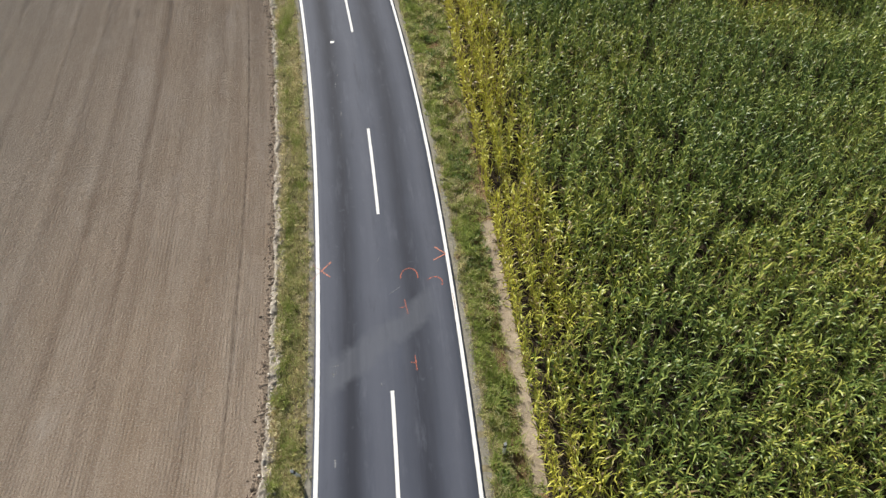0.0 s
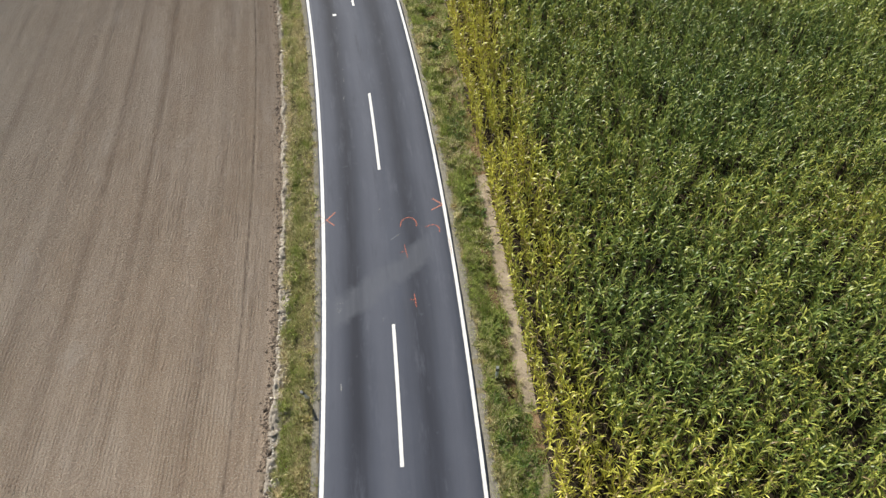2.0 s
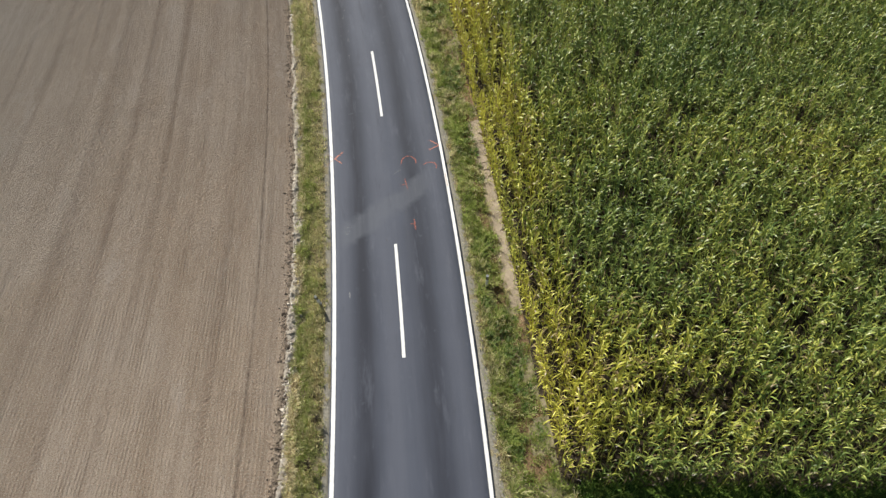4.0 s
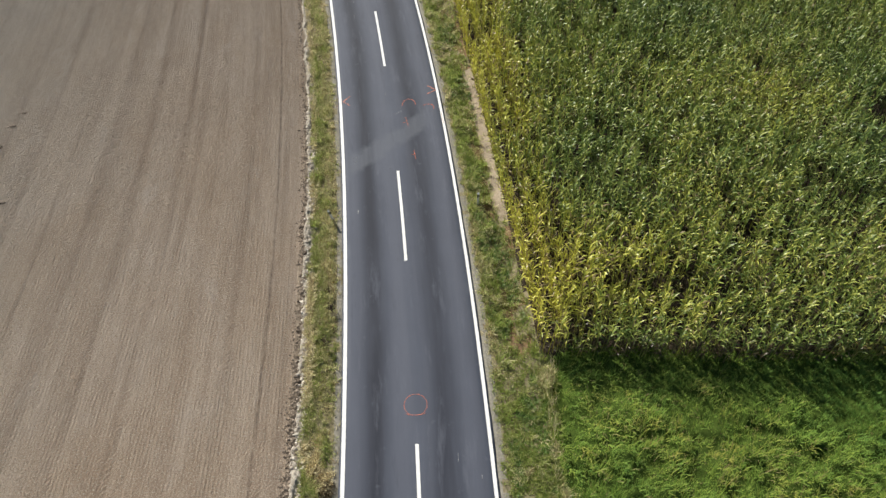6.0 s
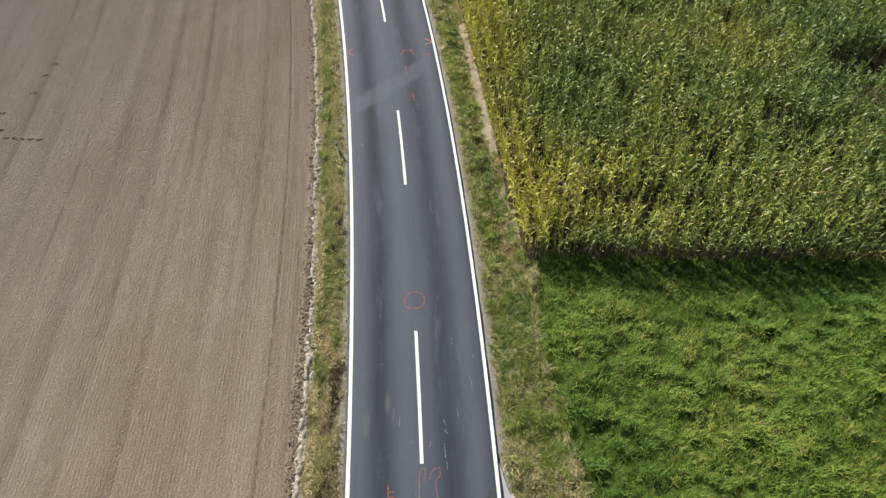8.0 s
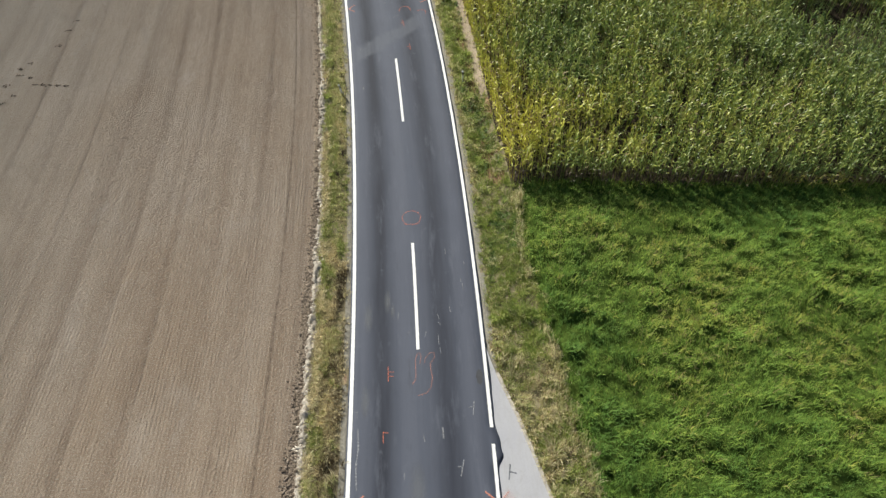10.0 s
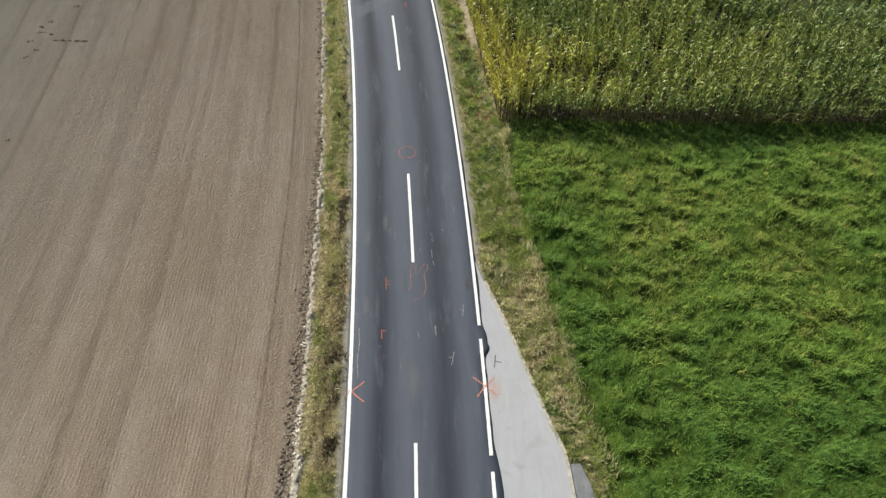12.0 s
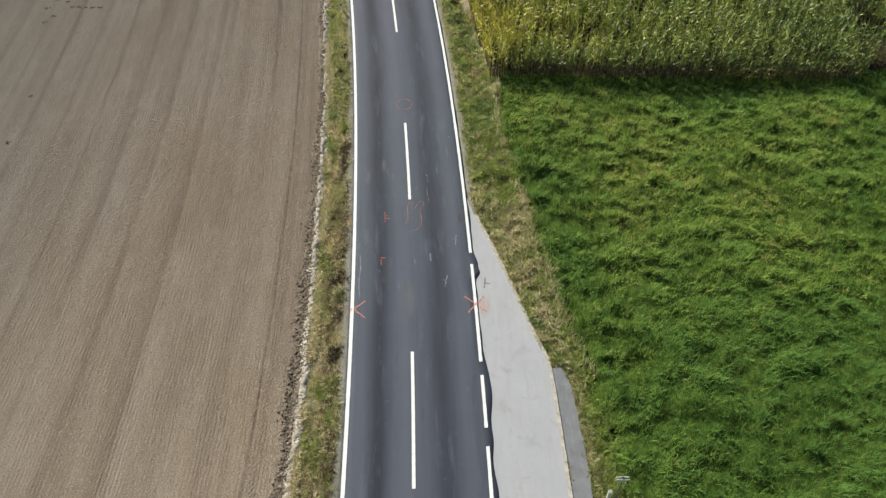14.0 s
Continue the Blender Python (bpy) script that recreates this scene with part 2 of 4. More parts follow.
SOIL = soil_field()
VERGE_SOIL = soil_plain("dry_verge_soil", (0.165, 0.145, 0.085), (0.33, 0.285, 0.19))
FURROW = soil_plain("crumbly_soil", (0.14, 0.112, 0.085), (0.33, 0.275, 0.215), 9.0)
PALE_SOIL = soil_plain("bleached_crumbly_soil", (0.24, 0.205, 0.165), (0.60, 0.55, 0.475), 8.0)
MEADOW_SOIL = soil_plain("grassy_turf", (0.034, 0.060, 0.012), (0.085, 0.122, 0.026), 9.0)
# Field soil under the maize, darkened to put the canopy's shade into its colour.
CORN_SOIL = soil_plain("shade_darkened_field_soil", (0.030, 0.024, 0.018), (0.075, 0.060, 0.044))
ASPHALT, WHITE, CONCRETE = asphalt(), line_paint(), concrete()
ORANGE = sprayed("orange_spray", (0.66, 0.19, 0.115), 0.05, 0.75)
CROSS = sprayed("bright_orange_spray", (0.78, 0.30, 0.20), 0.12, 0.85)
FAINT_ORANGE = sprayed("faded_orange_spray", (0.62, 0.25, 0.17), 0.0, 0.6)
OVERSPRAY = sprayed("orange_overspray", (0.70, 0.38, 0.27), 0.05, 0.40, True)
DUST = sprayed("pale_road_dust", (0.17, 0.18, 0.195), 0.15, 0.55, True)
CHALK = sprayed("white_chalk", (0.30, 0.31, 0.33), 0.0)
GREY_SPRAY = sprayed("dark_grey_spray", (0.12, 0.13, 0.15), 0.3)
TAR = plain("black_bitumen", (0.046, 0.049, 0.058), 0.75, 0, 0.3, 3.0)
BARE = soil_plain("reddish_bare_soil", (0.13, 0.085, 0.05), (0.30, 0.20, 0.125), 7.0)
OLD_ASPHALT = bleached()
KERB = plain("pale_kerb_stone", (0.52, 0.475, 0.42), 0.9, 0, 0.5, 5.0)
SHOULDER = soil_plain("dusty_road_shoulder", (0.19, 0.176, 0.145), (0.37, 0.35, 0.30), 11.0)
GRAVEL = soil_plain("pale_gravel", (0.27, 0.215, 0.155), (0.44, 0.375, 0.29), 14.0)
PALE_CLOD = clod_paint("pale_dry_clods", (0.30, 0.26, 0.215), (0.68, 0.63, 0.55))
CRUMB = clod_paint("field_crumb_soil", (0.27, 0.206, 0.148), (0.40, 0.320, 0.242))
DARK_CLOD = clod_paint("brown_clods", (0.10, 0.078, 0.060), (0.30, 0.245, 0.195))
CORN = leaf_paint("corn_leaf", (0.122, 0.196, 0.036), (0.380, 0.428, 0.112), (0.64, 0.61, 0.105), "ripe", 0.18, 0.42, 0.45, (0.078, 0.142, 0.040))
MEADOW = leaf_paint("meadow_blade", (0.180, 0.305, 0.048), (0.285, 0.395, 0.066), (0.46, 0.455, 0.095), "ripe", 0.20, 0.6, 0.15, (0.105, 0.215, 0.042))
SWARD = leaf_paint("verge_blade", (0.24, 0.33, 0.075), (0.43, 0.47, 0.145), (0.80, 0.71, 0.45), "ripe", 0.48, 0.8, 0.15)
WEED = leaf_paint("weed_leaf", (0.085, 0.165, 0.030), (0.150, 0.240, 0.050), (0.24, 0.26, 0.08), "ripe", 0.35, 0.5)
POST = plain("grey_white_plastic", (0.78, 0.79, 0.78), 0.45)
BLACK = plain("black_plastic", (0.02, 0.02, 0.022), 0.5)
REFLEX = plain("glass_reflector", (0.6, 0.6, 0.58), 0.15, 0.6)
STEEL = plain("galvanised_steel", (0.30, 0.31, 0.32), 0.45, 0.8)
SHEET = plain("white_sign_sheet", (0.72, 0.72, 0.70), 0.4)

# ---- the plan ----
HALF = 2.745  # middle of the road to the middle of an edge line


def bowed(y, c):
    """A cubic through the seen stretch that runs on straight past its ends."""
    y = np.asarray(y, float)
    q = np.clip(y, -45.0, 62.0)
    val = ((c[0] * q + c[1]) * q + c[2]) * q + c[3]
    slope = (3 * c[0] * q + 2 * c[1]) * q + c[2]
    return val + slope * (y - q)


def mid(y):
    return bowed(y, (-5.98e-6, -0.001392, -0.03395, -1.2593))


def field_edge(y):
    return bowed(y, (0.0, -0.00178, -0.0285, -5.78))


def field_across(w, y):
    """x of a line that keeps its place in the field's run."""
    return field_edge(y) + w * (1 - 0.0025 * np.clip(y, -45, 62))


def corn_edge(y):
    return 4.12 - 0.0895 * np.asarray(y, float)


CORN_FRONT = 2.55


def corn_front(x):
    x = np.asarray(x, float)
    return CORN_FRONT - 0.035 * np.clip(x - 4, 0, 9) + 1.6 * np.clip((x - 26.2) / 0.8, 0, 1)


def meadow_edge(y):
    return np.interp(y, [-30, -22.5, -20, -18, -16.4, -13.7, -11, -7.3, -5, -3, -0.3, 2.5], [6.3, 6.25, 5.95, 5.65, 5.55, 5.30, 4.9, 4.6, 4.3, 3.95, 4.05, 4.3])


def stem_line(y):
    """Where bleached stems stand in a row, at the rim of the mown strip."""
    return np.interp(y, [-30, -22.5, -20, -18, -16.4, -13.7, -11, -7.3, -5, -3, -0.3, 2.5], [7.3, 7.2, 7.1, 6.6, 6.0, 5.4, 4.95, 4.6, 4.3, 3.95, 4.05, 4.3])


def apron_right(y):
    return np.interp(y, [-40, -22.5, -18.2, -16.9, -16.3, -15.4, -13.3, -10.5, -8.6, -8.0, -6.9], [4.42, 4.45, 4.50, 4.46, 4.30, 4.02, 3.50, 2.77, 2.16, 2.00, 1.74])


def strip_right(y):
    """Right edge of the grey strip beside the kerb, which starts narrow."""
    y = np.asarray(y, float)
    return 4.80 + 0.53 * np.clip((-16.9 - y) / 1.8, 0, 1) ** 0.6 + 0.03 * np.sin(y * 1.7) + 0.02 * np.sin(y * 5.1)


def lattice(x, y, seed):
    h = np.sin(x * 127.1 + y * 311.7 + seed * 74.7) * 43758.5453
    return h - np.floor(h)


def rough(x, y, size, seed=0):
    """Smooth value noise from 0 to 1 with bumps of that size."""
    x, y = np.asarray(x, float) / size, np.asarray(y, float) / size
    i, j = np.floor(x), np.floor(y)
    f, g = x - i, y - j
    f, g = f * f * (3 - 2 * f), g * g * (3 - 2 * g)
    a, b = lattice(i, j, seed), lattice(i + 1, j, seed)
    c, d = lattice(i, j + 1, seed), lattice(i + 1, j + 1, seed)
    return (a * (1 - f) + b * f) * (1 - g) + (c * (1 - f) + d * f) * g


def ground_z(x, y):
    x, y = np.asarray(x, float), np.asarray(y, float)
    u = x - mid(y)
    z = np.full(np.broadcast(x, y).shape, -0.03)
    z = np.where(np.abs(u) < 2.855, -0.11, z)
    z = np.where(u < -4.3, -0.06, z)
    z = z + np.where(u < -5.3, 0.05 * (rough(x, y, 2.5, 3) - 0.5), 0)
    z = z - 0.07 * np.exp(-((u + 5.05) / 0.2) ** 2) + 0.06 * np.exp(-((u + 4.58) / 0.16) ** 2)
    ditch = np.exp(-((u - 4.35) / 0.55) ** 2) * np.clip((y - 1.0) / 4, 0, 1)
    z = z - 0.22 * ditch
    z = z - 0.07 * np.clip(x - 4.5, 0, 60)
    z = z + np.where(u > 3.2, 0.10 * (rough(x, y, 1.6, 5) - 0.5), 0)
    z = z + np.clip((u - 3.25) / 0.4, 0, 1) * np.where(x < 9, 0.16 * (rough(x, y, 0.55, 6) - 0.45), 0)
    z = z + np.clip((-3.25 - u) / 0.3, 0, 1) * np.clip((u + 4.9) / 0.3, 0, 1) * 0.11 * (rough(x, y * 0.6, 0.45, 7) - 0.4)
    flat = (u > 2.5) & (y < -6.9) & (x < np.where(y < -16.9, strip_right(y), apron_right(y) + 0.08))
    return np.where(flat, -0.16, z)


# ---- mesh helpers ----
def fast_mesh(name, verts, faces, material=None, smooth=False):
    """A mesh from arrays: faces all of one size."""
    me = bpy.data.meshes.new(name)
    verts, faces = np.asarray(verts, np.float32), np.asarray(faces, np.int32)
    k = faces.shape[1]
    me.vertices.add(len(verts))
    me.vertices.foreach_set("co", verts.ravel())
    me.loops.add(faces.size)
    me.loops.foreach_set("vertex_index", faces.ravel())
    me.polygons.add(len(faces))
    me.polygons.foreach_set("loop_start", np.arange(len(faces), dtype=np.int32) * k)
    me.polygons.foreach_set("loop_total", np.full(len(faces), k, np.int32))
    if smooth:
        me.polygons.foreach_set("use_smooth", np.ones(len(faces), bool))
    me.update(calc_edges=True)
    if material:
        me.materials.append(material)
    return me


def value_on(me, name, values):
    at = me.attributes.new(name, "FLOAT", "POINT")
    at.data.foreach_set("value", np.asarray(values, np.float32))


def uv_on(me, name, coords):
    layer = me.uv_layers.new(name=name)
    idx = np.empty(len(me.loops), np.int32)
    me.loops.foreach_get("vertex_index", idx)
    layer.data.foreach_set("uv", np.asarray(coords, np.float32)[idx].ravel())


def part(name, data, material, parent, label=""):
    """One mesh object, from a bmesh or a mesh, under a thing."""
    if isinstance(data, bmesh.types.BMesh):
        me = bpy.data.meshes.new(name)
        data.to_mesh(me)
        data.free()
    else:
        me = data
    if material and not me.materials:
        me.materials.append(material)
    ob = new(name, me)
    ob.parent = parent
    return tagged(ob, label)


def grid_faces(rows, cols):
    i = np.arange(rows * cols).reshape(rows, cols)
    return np.stack([i[:-1, :-1], i[:-1, 1:], i[1:, 1:], i[1:, :-1]], -1).reshape(-1, 4)


def slab(rows, bottom):
    """A strip with thickness: rows of (left, right, y, top) across it."""
    bm = bmesh.new()
    ring = []
    for x0, x1, y, z in rows:
        ring.append([bm.verts.new(c) for c in ((x0, y, bottom), (x0, y, z), (x1, y, z), (x1, y, bottom))])
    for a, b in zip(ring, ring[1:]):
        for k in range(4):
            bm.faces.new((a[k], a[(k + 1) % 4], b[(k + 1) % 4], b[k]))
    bm.faces.new(ring[0][::-1])
    bm.faces.new(ring[-1])
    bmesh.ops.recalc_face_normals(bm, faces=bm.faces)
    return bm


def ribbon(points, width, z, thick=0.003, wave=0.0):
    """A painted stroke of that width along points (x, y)."""
    pts = [Vector(p) for p in points]
    fine = []
    for a, b in zip(pts, pts[1:]):
        n = max(1, int((b - a).length / 0.12))
        fine += [a.lerp(b, i / n) for i in range(n)]
    fine.append(pts[-1])
    bm = bmesh.new()
    rows = []
    for i, p in enumerate(fine):
        d = (fine[min(i + 1, len(fine) - 1)] - fine[max(i - 1, 0)]).normalized()
        s = Vector((-d.y, d.x)) * width * 0.5 * (1 + wave * (random.random() - 0.5))
        lo, hi = p - s, p + s
        rows.append([bm.verts.new((q.x, q.y, h)) for q, h in ((lo, z - thick), (lo, z), (hi, z), (hi, z - thick))])
    for a, b in zip(rows, rows[1:]):
        for k in range(3):
            bm.faces.new((a[k], a[k + 1], b[k + 1], b[k]))
    bm.faces.new(rows[0][::-1])
    bm.faces.new(rows[-1])
    bmesh.ops.recalc_face_normals(bm, faces=bm.faces)
    return bm


# ---- ground ----
def make_ground():
    us = [-2400, -900, -350, -150, -80, -55, -40, *np.arange(-32, -6, 1.0), *np.arange(-6, -2.9, 0.16), -2.865, -2.845, -1.5, 0, 1.5, 2.845, 2.865,
          *np.arange(3.0, 8.0, 0.2), *np.arange(8, 14, 0.5), *np.arange(14, 44, 1.5), 60, 100, 200, 500, 1200, 2400]
    ys = [-2400, -900, -350, -150, -90, -60, -48, *np.arange(-40, 52, 0.25), *np.arange(52, 60, 1.0), 66, 75, 90, 120, 180, 350, 900, 2400]
    Y, U = np.meshgrid(np.array(ys, float), np.array(us, float), indexing="ij")
    X = U + mid(Y)
    Z = ground_z(X, Y)
    me = fast_mesh("ground", np.stack([X, Y, Z], -1).reshape(-1, 3), grid_faces(len(ys), len(us)), smooth=True)
    for m in (SOIL, VERGE_SOIL, FURROW, MEADOW_SOIL, CORN_SOIL, GRAVEL, BARE, PALE_SOIL, SHOULDER):
        me.materials.append(m)
    c = np.empty(len(me.polygons) * 3, np.float32)
    me.polygons.foreach_get("center", c)
    c = c.reshape(-1, 3)
    x, y = c[:, 0], c[:, 1]
    u = x - mid(y)
    kind = np.full(len(c), 1)
    kind[(np.abs(u) < 3.12) & (rough(x, y, 0.5, 14) > 0.15)] = 8
    kind[x < field_edge(y) + 0.2] = 2
    kind[(np.abs(x - field_edge(y) - 0.10) < 0.12) & (rough(x, y, 1.3, 12) > 0.25)] = 7
    kind[x < field_edge(y) - np.where(y < 8, 0.42, 0.25)] = 0
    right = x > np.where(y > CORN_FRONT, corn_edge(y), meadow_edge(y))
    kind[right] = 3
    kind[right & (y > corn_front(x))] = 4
    near = (np.abs(x - (corn_edge(y) - 0.20)) < 0.24) & (y > 10.3) & (y < 22.5) & (rough(x, y, 2.2, 8) > 0.22)
    kind[near] = 5
    bare = (np.abs(u - 4.45) < 0.5) & ~right & ~near & (y > 2) & (rough(x, y, 1.1, 9) > 0.34)
    kind[bare] = 6
    me.polygons.foreach_set("material_index", kind.astype(np.int32))
    yy = np.clip(Y, -45, 62)
    uv_on(me, "lay", np.stack([(X - field_edge(Y)) / (1 - 0.0025 * yy), Y], -1).reshape(-1, 2))
    tagged(new("ground", me), "open farmland with harrowed soil, mown verges and a meadow", "ground", kind="structure")


make_ground()


# ---- road ----
def road_right(y):
    """The asphalt's ragged right edge, which spills over the concrete apron."""
    e = 2.875 + 0.04 * (rough(y, 0 * y, 0.7, 2) - 0.5)
    for at, half, far in ((-8.4, 0.6, 0.06), (-11.35, 0.5, 0.17), (-11.95, 0.28, 0.19), (-17.4, 0.9, 0.13), (-18.5, 0.9, 0.16), (-20.3, 0.7, 0.10), (-22.4, 0.9, 0.14)):
        e = e + far * np.exp(-((y - at) / half) ** 2)
    return e


def make_road():
    ys = np.concatenate([np.arange(-400, -60, 20.0), np.arange(-60, -24, 1.0), np.arange(-24, -6, 0.15), np.arange(-6, 70, 0.5), np.arange(70, 420, 20.0)])
    us = np.linspace(-1, 1, 15)
    left = -2.875 + 0.05 * (rough(ys, 0 * ys, 0.9, 4) - 0.5)
    right = road_right(ys)
    U = left[:, None] + (us[None] + 1) / 2 * (right - left)[:, None]
    Y = np.repeat(ys[:, None], U.shape[1], 1)
    X = U + mid(Y)
    Z = 0 * X
    edge = lambda k: np.stack([X[:, k], ys, 0 * ys - 0.13], -1)[:, None]
    V = np.concatenate([edge(0), np.stack([X, Y, Z], -1), edge(-1)], 1)
    me = fast_mesh("road", V.reshape(-1, 3), grid_faces(len(ys), V.shape[1]), ASPHALT)
    uv_on(me, "lane", np.stack([V[:, :, 0] - mid(V[:, :, 1]), V[:, :, 1]], -1).reshape(-1, 2))
    return tagged(new("road", me), "worn grey two-lane asphalt country road with darker wheel paths", "road", kind="structure")


road = make_road()


def along(u, y0, y1, step=0.5):
    n = max(2, int(abs(y1 - y0) / step) + 1)
    return [(float(mid(y)) + u, float(y)) for y in np.linspace(y0, y1, n)]


for low in (-67.0, -52.0, -37.0, -22.0, -6.98, 7.99, 23.0, 37.75, 52.6, 67.4, 82.1):
    part("center_dash", ribbon(along(-0.11 if low < -20 else 0.0, low, low + 5.98), 0.135, 0.004, wave=0.06), WHITE, road, "white painted centre-line dash")
for y0 in range(-80, 120, 10):
    part("edge_line", ribbon(along(-HALF, y0, y0 + 10), 0.15, 0.004, wave=0.10), WHITE, road, "white painted edge line with worn rim")
for y0, y1 in ((-80, -65), (-64.2, -50), (-49.2, -36), (-35.2, -24.0), (-23.2, -20.5), (-19.72, -17.35), (-16.7, -11.42), (-10.72, -2), (-2, 10), (10, 22), (22, 34), (34, 46), (46, 60), (60, 80), (80, 110)):
    part("edge_line", ribbon(along(HALF, y0, y1), 0.135, 0.004, wave=0.08 if y0 > -11 else 0.2), WHITE, road, "white painted edge line")


def arc(cx, cy, rx, ry, a0, a1, n=14):
    return [(cx + rx * math.cos(radians(a0 + (a1 - a0) * i / n)), cy + ry * math.sin(radians(a0 + (a1 - a0) * i / n))) for i in range(n + 1)]


# sprayed marks of an accident survey
def spray(strokes, material, label, width=0.045, z=0.005, name="spray_mark"):
    for s in strokes:
        part(name, ribbon(s, width, z, 0.0015, 0.35), material, road, label)


cross = "orange sprayed reference cross"
spray([[(-5.11, 19.78), (-4.75, 20.25)], [(-5.11, 19.78), (-4.73, 19.44)]], CROSS, cross, 0.055, 0.008)
spray([[(-5.14, 19.8), (-5.5, 20.1)], [(-5.14, 19.76), (-5.45, 19.34)]], FAINT_ORANGE, cross, z=0.008)
spray([[(0.10, 20.52), (-0.36, 20.93)], [(0.10, 20.52), (-0.42, 20.19)]], CROSS, cross, 0.055, 0.008)
spray([arc(-1.44, 19.32, 0.36, 0.46, -10, 190)], ORANGE, "orange sprayed half circle")
spray([[(-0.69, 19.12), *arc(-0.38, 18.98, 0.32, 0.30, 130, -25, 9)]], ORANGE, "orange sprayed hook")
spray([[(-1.62, 18.16), (-1.47, 17.42)], [(-1.80, 17.72), (-1.55, 17.80)]], ORANGE, "orange sprayed tee", 0.036)
spray([[(-1.19, 15.47), (-1.11, 14.80)], [(-1.36, 15.17), (-1.15, 15.14)]], ORANGE, "orange sprayed tee", 0.042)
spray([[(0.33, 18.40), (0.43, 17.55)]], FAINT_ORANGE, "orange sprayed stroke beside the edge line", 0.035)
spray([[(-2.24, 18.44), (-1.81, 18.81)]], CHALK, "thin white scratch", 0.035)
spray([[(-2.78, 20.15), (-2.74, 20.42)], [(-4.33, 15.05), (-4.05, 15.12)], [(-4.30, 14.85), (-4.22, 14.62), (-4.13, 14.85)]], CHALK, "small white chalk mark", 0.03)
spray([arc(-1.26, 0.64, 0.45, 0.47, -60, 240, 18), arc(-1.26, 0.30, 0.40, 0.10, 200, 340, 6)], ORANGE, "orange sprayed circle", 0.028)
spray([[(-1.34, -8.64), (-1.20, -8.39), (-1.20, -7.45), (-1.12, -7.18), (-1.01, -7.16), (-0.97, -7.35), (-1.02, -7.69)],
       [(-0.84, -7.66), (-0.78, -7.42), (-0.60, -7.18), (-0.42, -7.17), (-0.41, -7.44), (-0.59, -7.70), (-0.58, -8.02), (-0.52, -8.38), (-0.60, -8.84), (-0.78, -9.08), (-1.13, -9.18)]],
      FAINT_ORANGE, "thin orange sprayed outline of a rest position", 0.03)
spray([[(-2.34, -7.75), (-2.33, -8.47)], [(-2.34, -8.01), (-2.10, -8.04)], [(-2.34, -8.20), (-2.10, -8.23)], [(-2.51, -10.68), (-2.50, -11.17)], [(-2.51, -10.71), (-2.32, -10.75)]], ORANGE, "orange sprayed tee", 0.036)
spray([[(1.10, -9.54), (1.02, -10.17)], [(0.87, -9.82), (1.07, -9.78)], [(0.55, -11.98), (0.41, -12.63)], [(0.30, -12.26), (0.47, -12.27)]], CHALK, "white chalk tee", 0.045)
spray([[(2.26, -12.26), (2.16, -12.86)], [(2.23, -12.56), (2.46, -12.63)]], GREY_SPRAY, "dark grey sprayed tee on the concrete", 0.05, -0.006)
spray([[(-3.71, -13.62), (-3.19, -13.20)], [(-3.71, -13.62), (-3.20, -14.14)]], CROSS, cross, 0.06, 0.008)
spray([[(-3.78, -13.62), (-4.0, -13.45)], [(-3.78, -13.62), (-4.02, -13.95)]], FAINT_ORANGE, cross, 0.06, 0.008)
spray([[(1.72, -13.71), (1.24, -13.27)], [(1.72, -13.71), (1.35, -14.18)]], CROSS, cross, 0.06, 0.008)
spray([[(1.72, -13.71), (2.16, -14.16)], [(1.72, -13.71), (2.12, -13.30)]], FAINT_ORANGE, cross, 0.07, 0.008)
spray([[(-3.65, -9.78), (-3.50, -9.79)], [(-3.60, -9.88), (-3.52, -9.90)], [(-3.60, -10.0), (-3.52, -10.03)]], CHALK, "small unreadable white chalk marks", 0.03)
spray([[(-0.19, -10.6), (-0.18, -11.1)], [(-3.50, -10.51), (-3.45, -11.3), (-3.52, -12.1), (-3.47, -12.99)], [(-3.93, 11.35), (-3.90, 11.05)]], CHALK, "pale rubbed scratch on the asphalt", 0.06)
for x, y, long, slant in ((0.29, -1.45, 0.34, 0.0), (0.98, -3.55, 0.42, 0.02), (0.92, -3.25, 0.30, 0.0), (0.33, -4.80, 0.34, 0.05), (-0.22, -5.20, 0.26, 0.10), (-0.20, -5.62, 0.18, 0.12),
                          (-0.72, -6.10, 0.26, -0.06), (-0.21, -6.25, 0.55, 0.02), (-1.90, -5.00, 0.42, -0.03), (-0.16, -6.95, 0.30, 0.03), (-1.42, -6.05, 0.16, -0.10), (1.12, -2.30, 0.20, 0.0),
                          (-2.42, 14.3, 0.16, 0.0), (-0.95, -10.9, 0.30, 0.05), (-1.70, -12.4, 0.26, 0.0)):
    part("scratch", ribbon([(x, y), (x + slant, y - long)], 0.028, 0.004, 0.0015, 0.4), CHALK, road, "short pale scratch on the asphalt")


def blob(cx, cy, rx, ry, z, seed):
    """A flat patch with an uneven outline."""
    rng = random.Random(seed)
    bm = bmesh.new()
    ring = [(cx + rx * math.cos(a) * (0.75 + 0.4 * rng.random()), cy + ry * math.sin(a) * (0.75 + 0.4 * rng.random())) for a in [2 * math.pi * i / 18 for i in range(18)]]
    top = [bm.verts.new((x, y, z)) for x, y in ring]
    low = [bm.verts.new((x, y, z - 0.002)) for x, y in ring]
    bm.faces.new(top)
    for i in range(18):
        bm.faces.new((top[i - 1], low[i - 1], low[i], top[i]))
    return bm


